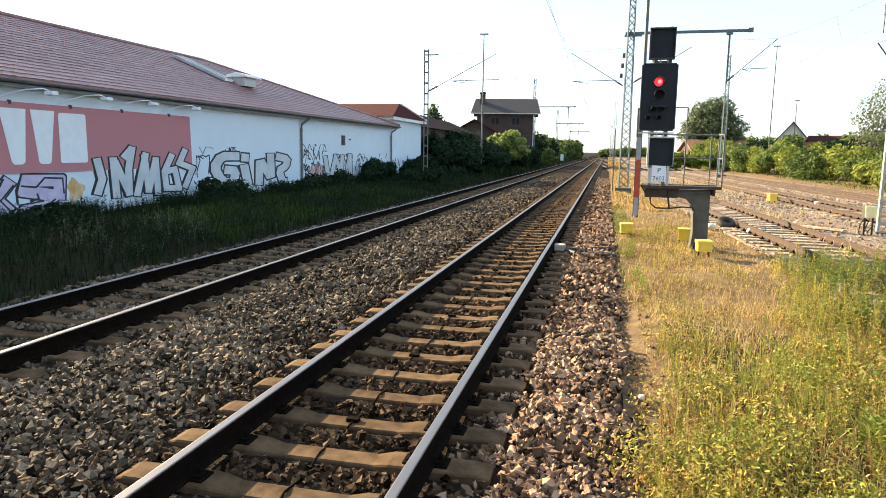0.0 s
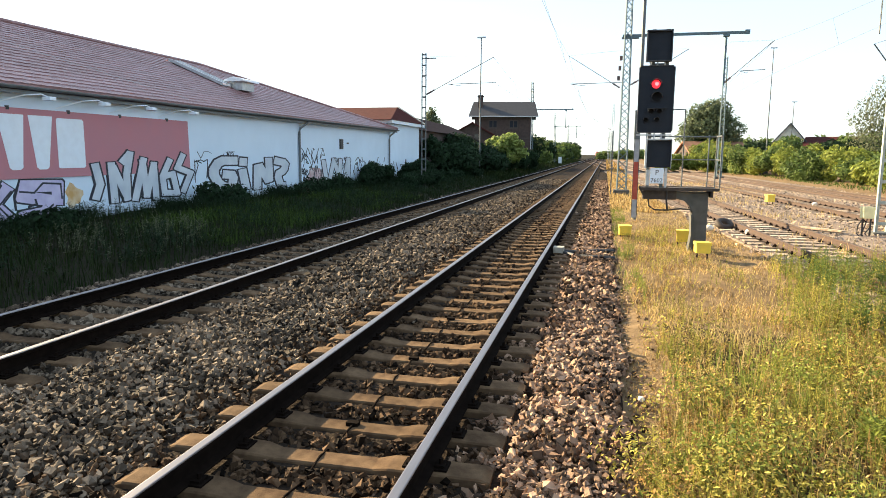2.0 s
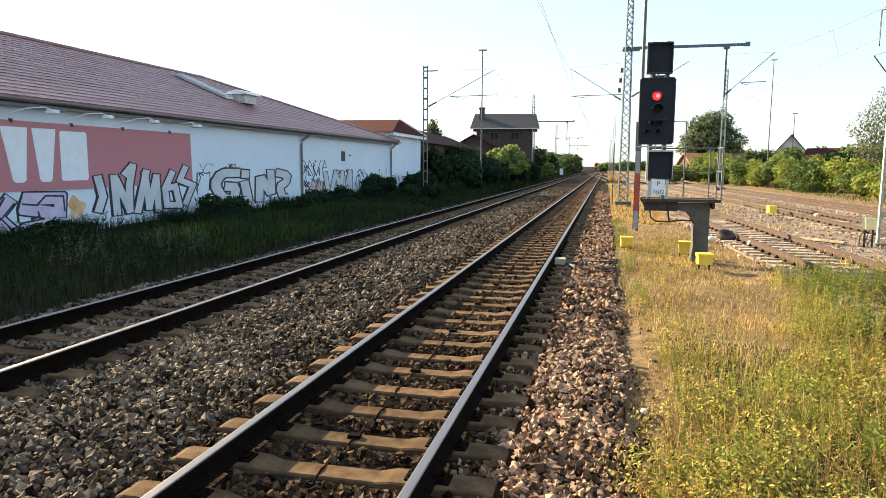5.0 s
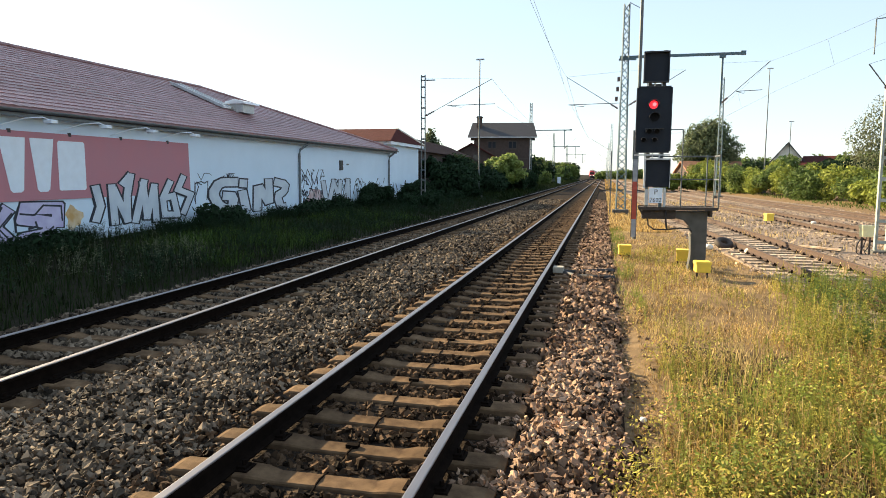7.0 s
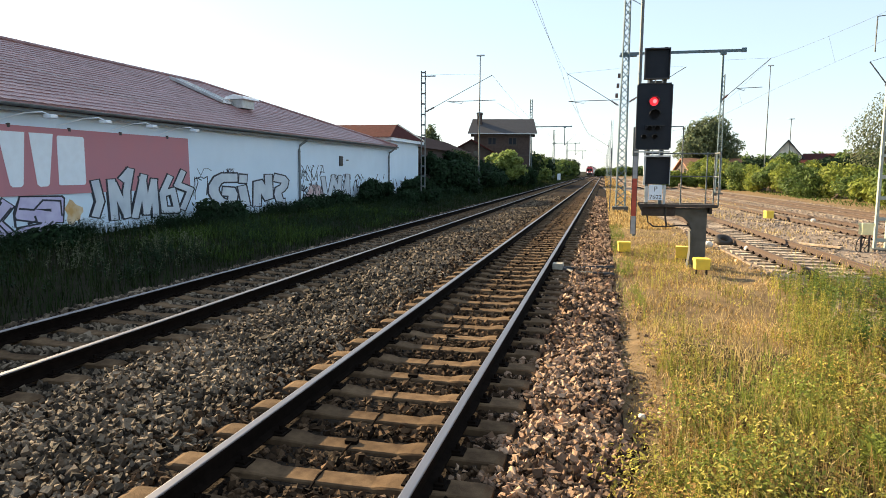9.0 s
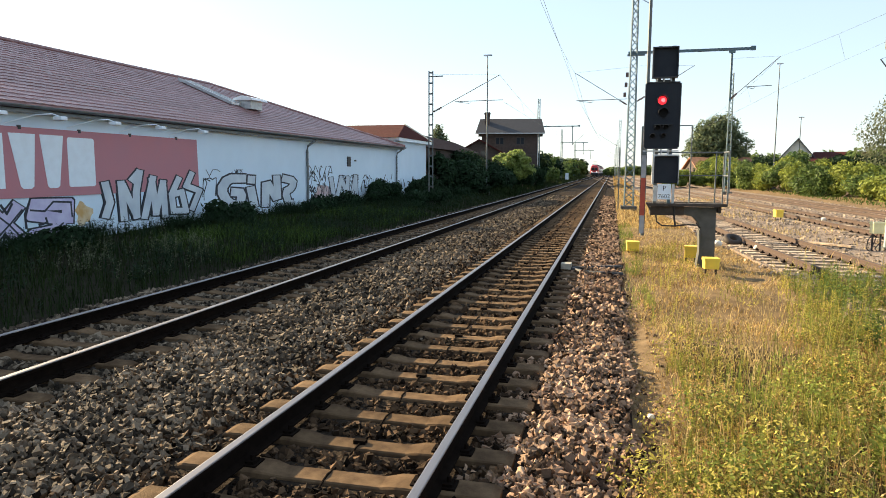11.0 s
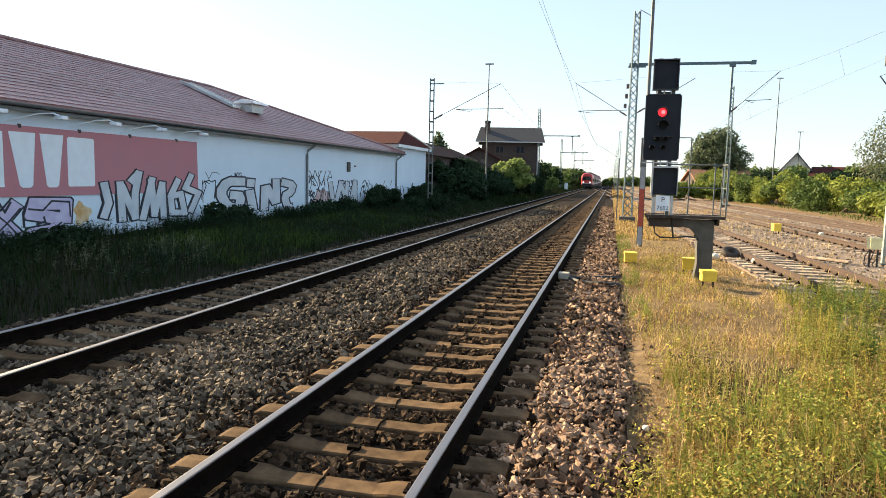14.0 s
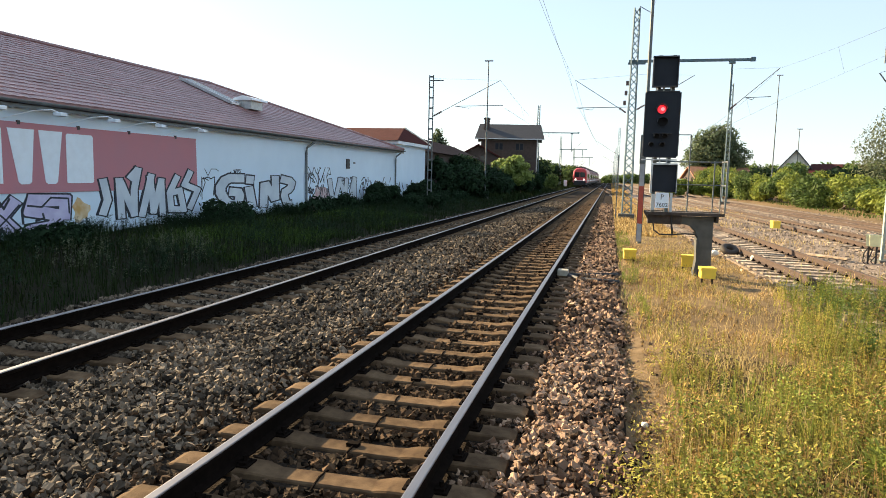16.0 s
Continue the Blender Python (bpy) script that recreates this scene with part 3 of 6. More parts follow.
        bm = bmesh.new()
        bevelled_box(bm, 0.46, 0.72, y - 0.1, y + 0.12, 3.26, 3.36, 0.02)
        part("lamp_head", bm, M["white_paint"], L)
        bm = bmesh.new()
        box(bm, 0.0, 0.05, y - 0.78, y - 0.70, 3.0, 3.1)
        part("wall_bracket", bm, M["black_frame"], L)
    graffiti(b)
    # rooflight and roof vent
    bm = bmesh.new()
    def up(x, y, h):
        return (x, y, z0 + sl * (x - e) + h)
    def slab(x0, x1, ya, yb, h0, h1, dy=0.0):
        vs = [bm.verts.new(up(x, y, h)) for h in (h0, h1) for x, y in ((x0, ya + dy), (x1, ya), (x1, yb), (x0, yb + dy))]
        for f in ((3, 2, 1, 0), (4, 5, 6, 7), (0, 1, 5, 4), (1, 2, 6, 5), (2, 3, 7, 6), (3, 0, 4, 7)):
            bm.faces.new([vs[i] for i in f])
    slab(-5.5, -2.9, 28.55, 29.3, 0.06, 0.16)
    rl = part("rooflight", bm, M["polycarb"], roof, "long pale plastic rooflight")
    bm = bmesh.new()
    slab(-5.55, -2.85, 28.92, 28.98, 0.16, 0.2)
    slab(-5.6, -2.85, 28.48, 28.55, 0.06, 0.2)
    slab(-5.6, -2.85, 29.3, 29.37, 0.06, 0.2)
    part("rooflight_bar", bm, M["galv"], rl)
    bm = bmesh.new()
    box(bm, -3.0, -2.35, 29.4, 30.5, 4.9, 5.3)
    cowl = part("roof_vent", bm, M["galv"], roof, "boxy galvanised roof ventilator with a hood")
    bm = bmesh.new()
    prism(bm, [(-3.2, 5.3), (-2.15, 5.3), (-2.2, 5.4), (-2.68, 5.52), (-3.15, 5.4)], "y", 29.2, 30.7)
    part("hood", bm, M["polycarb"], cowl)
    return b


def graffiti(b):
    # two pieces of fat silver letters, outlined in dark blue
    word_a = ([(16.81, 1.58), (16.97, 1.02), (16.77, 0.63)], [(17.47, 1.6), (17.54, 0.49)], [(17.55, 1.5), (18.1, 0.55), (18.12, 1.29), (18.32, 1.93)], [(18.29, 1.91), (17.97, 1.67)], [(18.95, 1.74), (18.47, 0.49)], [(18.89, 1.68), (19.03, 0.59), (19.44, 1.57), (19.49, 0.46)], [(20.29, 1.7), (19.87, 1.17), (19.94, 0.61), (20.63, 0.57), (20.43, 1.23), (19.98, 1.17)], [(21.04, 1.87), (20.7, 1.44), (21.46, 1.24), (20.99, 0.62)])
    word_b = ([(24.53, 1.65), (23.41, 1.66), (22.89, 1.23), (23.36, 0.71), (24.24, 0.56), (24.4, 1.08), (23.78, 1.12)], [(25.1, 1.21), (25.33, 0.54)], [(25.06, 1.6), (25.27, 1.59)], [(26.28, 0.5), (26.36, 1.55), (27.38, 0.61), (27.34, 1.66)], [(28.04, 1.61), (28.97, 1.5), (28.8, 1.17), (28.11, 1.0), (28.45, 0.44), (28.73, 0.45)])
    word_c = ([(34.19, 0.63), (34.74, 1.6), (35.53, 0.59), (35.7, 1.59)], [(36.3, 0.62), (36.85, 1.64), (36.97, 0.6)], [(33.33, 1.56), (33.67, 0.6)])
    def rounded(pts):
        out = [pts[0]]
        for (a, b), (c, d) in zip(pts[:-1], pts[1:]):
            out += [(a * 0.78 + c * 0.22, b * 0.78 + d * 0.22), (a * 0.22 + c * 0.78, b * 0.22 + d * 0.78)]
        return out + [pts[-1]]
    for word, w, rim, wide, base in ((word_a, 0.105, 0.042, 1.55, 0.032), (word_b, 0.165, 0.055, 2.0, 0.004), (word_c, 0.11, 0.035, 2.4, 0.004)):
        for k, pts in enumerate(word):
            pts = rounded(pts) if word is word_b else pts
            spray_line("graffiti", b, pts, w + rim, M["graf_line"], base + 0.003 + 0.0004 * k, wide)
            spray_line("graffiti", b, pts, w - 0.005, M["graf_fill"], base + 0.009 + 0.0004 * k, wide)
    # lilac piece below the panel, ochre patch beside it
    for k, pts in enumerate(([(12.95, 1.02), (13.3, 0.7), (13.75, 0.3)], [(13.75, 1.05), (13.4, 0.72), (12.95, 0.3)], [(15.35, 0.62), (15.4, 1.05), (14.35, 1.08), (14.25, 0.82), (15.15, 0.66), (14.95, 0.36), (14.2, 0.3)])):
        spray_line("graffiti", b, pts, 0.2, M["graf_line"], 0.005 + 0.0006 * k, 1.3)
        spray_line("graffiti", b, pts, 0.155, M["graf_lilac"], 0.009 + 0.0006 * k, 1.3)
    # inner strokes and drips of the lilac piece
    for k, (pts, w) in enumerate((([(12.85, 1.12), (13.2, 0.86), (13.5, 0.62), (13.88, 0.22)], 0.022), ([(13.9, 0.98), (13.55, 0.66), (13.1, 0.3)], 0.022), ([(14.1, 0.2), (14.5, 0.42), (14.85, 0.36), (15.2, 0.55)], 0.025), ([(14.15, 0.95), (14.6, 0.9), (14.9, 1.14), (15.5, 1.1), (15.52, 0.7)], 0.025), ([(14.0, 0.5), (13.98, 0.85), (14.12, 1.12)], 0.03), ([(13.3, 1.12), (13.45, 0.9), (13.62, 1.14)], 0.03), ([(13.3, 0.16), (13.36, 0.42), (13.5, 0.18)], 0.03), ([(14.62, 0.72), (14.66, 0.6), (14.4, 0.55)], 0.03))):
        spray_line("graffiti", b, pts, w, M["graf_line"], 0.014 + 0.0005 * k)
    on_wall("graffiti", b, wobble(15.95, 0.75, 0.3, 0.32, 20, 0.3, 8), M["graf_orange"], 0.007, "faded ochre spray patch")
    # sketchy tags further along
    on_wall("graffiti", b, wobble(32.3, 0.7, 1.2, 0.5, 26, 0.2, 11), M["graf_pink"], 0.006, "faded pink spray cloud")
    r = random.Random(4)
    for y0, y1, z0, z1, n in ((30.7, 33.6, 0.4, 2.2, 22), (34.1, 37.3, 0.4, 1.7, 12), (37.6, 43.8, 0.5, 1.7, 26), (21.7, 22.6, 0.8, 1.7, 3), (21.6, 24.5, 1.75, 2.0, 6)):
        for k in range(n):
            y, z = r.uniform(y0, y1), r.uniform(z0, z1)
            pts = [(y, z)]
            for j in range(r.randint(3, 6)):
                y, z = min(y1, max(y0, y + r.uniform(-0.35, 0.4))), min(z1, max(z0, z + r.uniform(-0.5, 0.5)))
                pts.append((y, z))
            spray_line("graffiti", b, pts, r.choice((0.01, 0.012, 0.018)) * (1.7 if y0 > 30 else 1.0), M["graf_line"], 0.009 + 0.001 * (k % 4))


market = build_market()


def build_annex():
    b = thing("annex_building", WX - 0.25, 44.9, 0, "white rendered extension with a red hipped roof and white fascia", "building")
    bm = bmesh.new()
    box(bm, -9, 0, 0.02, 8.2, -0.2, 4.05)
    part("wall", bm, M["render"], b)
    bm = bmesh.new()
    box(bm, -9.2, 0.35, -0.02, 8.7, 4.05, 4.27)
    part("fascia", bm, M["white_paint"], b)
    bm = bmesh.new()
    z0, RZ = 4.28, 5.5
    A = [(0.4, -0.4, z0), (0.4, 8.75, z0), (-9.4, 8.75, z0), (-9.4, -0.4, z0), (-8.2, 5.6, RZ), (-1.0, 5.6, RZ)]
    v = [bm.verts.new(p) for p in A]
    for f in ((0, 1, 5), (1, 2, 4, 5), (2, 3, 4), (3, 0, 5, 4), (3, 2, 1, 0)):
        bm.faces.new([v[i] for i in f])
    roof = part("roof", bm, M["tile_red"], b)
    bm = bmesh.new()
    tube(bm, Vector(A[5]) + Vector((0, 0.03, 0)), Vector(A[1]) + Vector((0, 0.03, 0)), 0.09, 6)
    part("verge", bm, M["house_white"], roof, "pale painted verge boards")
    r = random.Random(9)
    for k in range(12):
        y = r.uniform(0.6, 7.4)
        pts = [(y, r.uniform(0.4, 1.5)) for j in range(1)]
        for j in range(4):
            pts.append((pts[-1][0] + r.uniform(-0.4, 0.5), min(1.7, max(0.3, pts[-1][1] + r.uniform(-0.5, 0.5)))))
        spray_line("graffiti", b, pts, 0.03, M["graf_line"], 0.008 + 0.001 * (k % 3))


build_annex()


def build_long_shed():
    b = thing("long_shed", -15.35, 53.9, 0, "long low building with a dark brown tiled roof", "building")
    bm = bmesh.new()
    box(bm, -4.6, 0, 0, 24, -0.2, 3.9)
    part("wall", bm, M["brick"], b)
    bm = bmesh.new()
    A = [(0.4, -0.2, 3.9), (0.4, 24.4, 3.9), (-5.0, 24.4, 3.9), (-5.0, -0.2, 3.9), (-2.3, -0.2, 5.45), (-2.3, 22.0, 5.15)]
    v = [bm.verts.new(p) for p in A]
    for f in ((0, 1, 5, 4), (1, 2, 5), (2, 3, 4, 5), (3, 0, 4), (3, 2, 1, 0)):
        bm.faces.new([v[i] for i in f])
    part("roof", bm, M["tile_dark"], b)


build_long_shed()

# ---- the signal on its bracket ----
def disc(bm, x, y, z, r, depth, n=20):
    tube(bm, (x, y, z), (x, y - depth, z), r, n)
    return bm


def hood(bm, x, y, z, r, depth, n=12, arc=1.0):
    """A half-round sun hood over a lamp."""
    a0, a1 = math.pi * (0.5 - 0.5 * arc), math.pi * (0.5 + 0.5 * arc)
    ring = []
    for k in range(n + 1):
        a = a0 + (a1 - a0) * k / n
        c, s = math.cos(a), math.sin(a)
        ring.append([bm.verts.new(p) for p in ((x + r * c, y, z + r * s), (x + r * c, y - depth, z + r * s * 0.92), (x + (r - 0.008) * c, y - depth, z + (r - 0.008) * s * 0.92), (x + (r - 0.008) * c, y, z + (r - 0.008) * s))])
    for a, b in zip(ring[:-1], ring[1:]):
        for i in range(4):
            bm.faces.new((a[i], b[i], b[(i + 1) % 4], a[(i + 1) % 4]))
    bm.faces.new(ring[0])
    bm.faces.new(ring[-1])
    return bm


def small_text(body, x, z, y, size, parent, material):
    c = bpy.data.curves.new("text", "FONT")
    c.body, c.size, c.extrude, c.align_x = body, size, 0.001, "CENTER"
    c.resolution_u = 2
    tmp = new("text", c)
    me = bpy.data.meshes.new_from_object(tmp.evaluated_get(bpy.context.evaluated_depsgraph_get()))
    bpy.data.objects.remove(tmp)
    me.materials.clear()
    me.materials.append(material)
    ob = new("lettering", me)
    ob.parent = parent
    ob.matrix_basis = pose(x, y, z, 90, 0, 0)
    return ob


def build_signal():
    s = thing("light_signal", 0, 17, 0, "black railway light signal showing red on a concrete bracket", "signal")
    # column with a curved haunch under the arm
    bm = bmesh.new()
    prism(bm, [(2.15, -0.5), (2.43, -0.5), (2.43, 1.14), (1.0, 1.14), (0.98, 1.0), (1.66, 0.98), (1.9, 0.92), (2.03, 0.78), (2.1, 0.55)], "y", 0.0, 0.34)
    col = part("column", bm, M["column"], s, "weathered concrete column with a curved haunch")
    bmesh_mod = col.modifiers.new("edge", "BEVEL")
    bmesh_mod.width, bmesh_mod.segments, bmesh_mod.limit_method = 0.02, 2, "ANGLE"
    bm = bmesh.new()
    prism(bm, [(2.0, -0.5), (2.09, -0.5), (2.148, 0.1), (2.1, 0.6), (2.06, 0.6), (2.08, 0.1)], "y", -0.03, 0.36)
    part("column_web", bm, M["column"], col)
    bm = bmesh.new()
    bevelled_box(bm, 0.92, 1.7, -0.05, 0.4, 0.95, 1.17, 0.01)
    part("arm_casing", bm, M["rust_steel"], s, "dark rusty steel channel")
    # walkway with its edge angles
    bm = bmesh.new()
    for k in range(6):
        box(bm, 0.88, 2.62, -0.12 + k * 0.14, -0.01 + k * 0.14, 1.19, 1.225)
    deck = part("walkway", bm, M["rust_steel"], s, "slatted dark steel walkway")
    bm = bmesh.new()
    box(bm, 0.86, 2.64, -0.16, -0.122, 1.17, 1.24)
    box(bm, 0.86, 2.64, 0.71, 0.74, 1.15, 1.24)
    box(bm, 2.46, 2.52, -0.1, 0.7, 1.02, 1.17)
    prism(bm, [(0.8, 1.25), (0.86, 1.25), (1.0, 0.97), (0.96, 0.97)], "y", -0.14, -0.11)
    part("edge_angle", bm, M["rust_steel"], deck)
    # railing
    for x, top in ((1.87, 3.12), (2.46, 2.5), (2.64, 2.5)):
        bm = bmesh.new()
        tube(bm, (x, 0.66, 1.2), (x, 0.66, top), 0.016, 8)
        part("railing_post", bm, M["steel"], s)
    for z, x0, x1, r in ((3.12, 1.3, 1.87, 0.012), (2.46, 1.2, 2.64, 0.017), (1.9, 1.2, 2.64, 0.014)):
        bm = bmesh.new()
        tube(bm, (x0, 0.66, z), (x1, 0.66, z), r, 8)
        part("railing_bar", bm, M["steel"], s)
    bm = bmesh.new()
    tube(bm, (2.64, -0.1, 1.2), (2.64, -0.1, 2.46), 0.02, 8)
    tube(bm, (2.64, -0.1, 2.46), (2.64, 0.66, 2.46), 0.02, 8)
    tube(bm, (2.64, -0.1, 1.9), (2.64, 0.66, 1.9), 0.016, 8)
    part("railing_end", bm, M["steel"], s)
    # post that carries the boards
    bm = bmesh.new()
    box(bm, 0.98, 1.06, 0.12, 0.24, 1.2, 4.95)
    box(bm, 1.3, 1.38, 0.12, 0.24, 1.2, 4.95)
    for z in (1.8, 2.46, 3.2, 4.14):
        box(bm, 0.98, 1.38, 0.14, 0.2, z - 0.03, z + 0.03)
    part("mast", bm, M["steel"], s)
    # upper board
    bm = bmesh.new()
    bevelled_box(bm, 0.87, 1.415, 0.0, 0.1, 4.21, 4.88, 0.012)
    up = part("upper_board", bm, M["black"], s, "square black indicator board")
    bm = bmesh.new()
    for x0, x1, z0, z1 in ((0.845, 0.875, 4.2, 4.9), (1.41, 1.43, 4.2, 4.9), (0.845, 1.43, 4.875, 4.905), (0.845, 1.43, 4.19, 4.215)):
        box(bm, x0, x1, -0.09, 0.11, z0, z1)
    part("board_rim", bm, M["black_frame"], up)
    # main board
    bm = bmesh.new()
    prism(bm, [(0.72, 2.58), (0.75, 2.55), (1.48, 2.55), (1.51, 2.58), (1.51, 4.06), (1.48, 4.09), (0.75, 4.09), (0.72, 4.06)], "y", 0.0, 0.1)
    main = part("main_board", bm, M["black"], s, "tall black signal board")
    bm = bmesh.new()
    for x0, x1, z0, z1 in ((0.705, 0.725, 2.57, 4.07), (1.505, 1.525, 2.57, 4.07), (0.74, 1.49, 4.085, 4.105), (0.74, 1.49, 2.535, 2.555)):
        box(bm, x0, x1, -0.02, 0.11, z0, z1)
    part("board_rim", bm, M["black_frame"], main)
    def lamp(x, z, r, mat_lens, hooded=True, name="lamp", label=""):
        bm = bmesh.new()
        disc(bm, x, 0.0, z, r * 1.25, 0.02)
        L = part(name, bm, M["black"], main, label)
        bm = bmesh.new()
        disc(bm, x, -0.02, z, r, 0.02)
        part("lens", bm, mat_lens, L)
        if hooded:
            bm = bmesh.new()
            hood(bm, x, -0.01, z, r * 1.25, 0.2)
            part("hood", bm, M["black_frame"], L)
        return L
    red = lamp(1.1, 3.67, 0.1, M["lens_red"], True, "lamp", "lit red lamp under a short hood")
    bm = bmesh.new()
    disc(bm, 1.12, -0.042, 3.675, 0.045, 0.006)
    part("filament_glow", bm, M["lens_core"], red)
    lamp(1.13, 3.37, 0.1, M["lens_dark"])
    lamp(1.02, 3.04, 0.055, M["lens_dark"])
    lamp(1.2, 3.04, 0.055, M["lens_dark"])
    lamp(0.9, 2.84, 0.05, M["lens_dark"])
    lamp(1.15, 2.84, 0.05, M["lens_dark"])
    bm = bmesh.new()
    box(bm, 0.93, 1.36, -0.1, 0.0, 3.1, 3.115)
    box(bm, 0.93, 0.945, -0.1, 0.0, 3.02, 3.1)
    part("hood_bar", bm, M["black_frame"], main)
    bm = bmesh.new()
    box(bm, 0.7, 1.52, 0.02, 0.1, 2.47, 2.5)
    part("board_bracket", bm, M["galv"], s)
    for x in (0.95, 1.12, 1.28):
        for za, zb in ((4.09, 4.21), (2.4, 2.55)):
            bm = bmesh.new()
            tube(bm, (x, 0.06, za), (x, 0.06, zb), 0.02, 6)
            part("bracket_bolt", bm, M["galv"], s)
    # lower board with a pale rim
    bm = bmesh.new()
    bevelled_box(bm, 0.97, 1.52, 0.0, 0.1, 1.72, 2.36, 0.01)
    low = part("lower_board", bm, M["black"], s, "small black distant-signal board with a pale rim")
    bm = bmesh.new()
    for x0, x1, z0, z1 in ((0.925, 0.968, 1.69, 2.39), (0.968, 1.53, 2.362, 2.4), (1.522, 1.535, 1.69, 2.362)):
        box(bm, x0, x1, -0.1, 0.1, z0, z1)
    part("board_rim", bm, M["galv"], low)
    # name plate
    bm = bmesh.new()
    bevelled_box(bm, 1.07, 1.38, -0.03, -0.01, 1.33, 1.7, 0.006)
    pl = part("name_plate", bm, M["white_paint"], s, "white plate lettered P 7602")
    small_text("P", 1.225, 1.54, -0.032, 0.17, pl, M["black_frame"])
    small_text("7602", 1.225, 1.36, -0.032, 0.14, pl, M["black_frame"])
    bm = bmesh.new()
    box(bm, 0.98, 1.06, -0.02, 0.02, 1.28, 1.66)
    part("plate_holder", bm, M["galv"], s)
    bm = bmesh.new()
    box(bm, 1.4, 1.46, -0.02, 0.02, 1.1, 1.7)
    part("plate_holder", bm, M["galv"], s)
    # hanging cables
    bm = bmesh.new()
    pts = [Vector((1.05, -0.07, 0.97)), Vector((1.07, -0.07, 0.8)), Vector((1.2, -0.07, 0.7)), Vector((1.5, -0.07, 0.7)), Vector((1.8, -0.07, 0.74)), Vector((2.02, -0.05, 0.73)), Vector((2.08, -0.04, 0.66))]
    path_tube(bm, pts, 0.02, 6)
    part("cable", bm, M["cable"], s)
    bm = bmesh.new()
    path_tube(bm, [Vector((1.46, -0.08, 1.25)), Vector((1.47, -0.08, 0.95)), Vector((1.5, -0.08, 0.72))], 0.022, 6)
    part("cable", bm, M["cable"], s)
    return s


build_signal()


def yellow_box(x, y, z, w, d, h, group="yellow track boxes", mat_name="yellow", turn=0.0, lift=0.12):
    b = thing("cable_box", x, y, z, "yellow painted steel cable box on short feet" if mat_name == "yellow" else "cream painted steel cable box on stakes", "cable box", group, turn)
    bm = bmesh.new()
    bevelled_box(bm, -w / 2, w / 2, 0, d, lift, lift + h, 0.012)
    body = part("body", bm, M[mat_name], b)
    bm = bmesh.new()
    prism(bm, [(-w / 2 - 0.015, lift + h - 0.05), (w / 2 + 0.015, lift + h - 0.05), (w / 2 + 0.01, lift + h + 0.015), (-w / 2 - 0.01, lift + h + 0.015)], "y", -0.012, d + 0.012)
    part("lid", bm, M[mat_name], body)
    for sx in (-1, 1):
        bm = bmesh.new()
        box(bm, sx * w * 0.36 - 0.02, sx * w * 0.36 + 0.02, d * 0.4, d * 0.55, -0.12, lift)
        part("foot", bm, M["rust_steel"], b)
    if lift > 0.3:
        bm = bmesh.new()
        for e in (-0.1, 0.02, 0.12):
            path_tube(bm, [(e, d * 0.5, lift), (e * 1.6 - 0.1, d * 0.2, lift * 0.6), (e - 0.16, d * 0.3, lift * 0.2), (e, d * 0.5, -0.08)], 0.016, 5)
        part("cable", bm, M["cable"], b)
    return b


yellow_box(2.24, 15.9, -0.3, 0.31, 0.32, 0.23, turn=4)
yellow_box(2.0, 17.9, -0.3, 0.3, 0.3, 0.28, turn=-6)
yellow_box(0.62, 18.95, -0.3, 0.32, 0.34, 0.25, turn=3)
yellow_box(7.75, 34.6, -0.28, 0.34, 0.34, 0.34, turn=10)
yellow_box(7.5, 21.7, -0.32, 0.3, 0.25, 0.32, "cream track boxes", "cream", 5, 0.55)


def board_post():
    p = thing("tall_slim_post", 1.07, 24.7, -0.35, "tall slim grey post with a white-red-white board", "post")
    bm = bmesh.new()
    tube(bm, (0.03, 0, 0), (0.03, 0, 9.6), 0.07, 10, 0.055)
    part("pole", bm, M["steel"], p)
    for z0, z1, m in ((0.16, 0.8, "enamel_shaded"), (0.8, 2.12, "red_paint"), (2.12, 2.9, "enamel_shaded")):
        bm = bmesh.new()
        bevelled_box(bm, -0.09, 0.07, -0.12, -0.09, z0 + 0.002, z1 - 0.002, 0.004)
        part("board", bm, M[m], p, "white enamel panel" if m == "enamel_shaded" else "red enamel panel")
    bm = bmesh.new()
    for x0, x1 in ((-0.105, -0.091), (0.071, 0.085)):
        box(bm, x0, x1, -0.125, -0.085, 0.1, 2.95)
    part("board_edge", bm, M["black_frame"], p)
    bm = bmesh.new()
    bevelled_box(bm, -0.12, 0.06, -0.16, 0.1, 2.9, 3.9, 0.01)
    part("cabinet", bm, M["steel"], p)


board_post()

# ---- overhead line ----
def lattice(bm, w0, w1, z0, z1, bar=0.035, step=0.42, depth=None):
    """Four corner angles and a zigzag of flats on each side."""
    depth = depth or 1.0
    def at(sx, sy, z):
        w = w0 + (w1 - w0) * (z - z0) / (z1 - z0)
        return Vector((sx * w / 2, sy * w / 2 * depth, z))
    for sx in (-1, 1):
        for sy in (-1, 1):
            tube(bm, at(sx, sy, z0), at(sx, sy, z1), bar, 4)
    n = int((z1 - z0) / step)
    for k in range(n):
        za, zb = z0 + (z1 - z0) * k / n, z0 + (z1 - z0) * (k + 1) / n
        f = 1 if k % 2 else -1
        for s in (-1, 1):
            tube(bm, at(-f * s, s, za), at(f * s, s, zb), bar * 0.6, 4)
            tube(bm, at(s, -f * s, za), at(s, f * s, zb), bar * 0.6, 4)


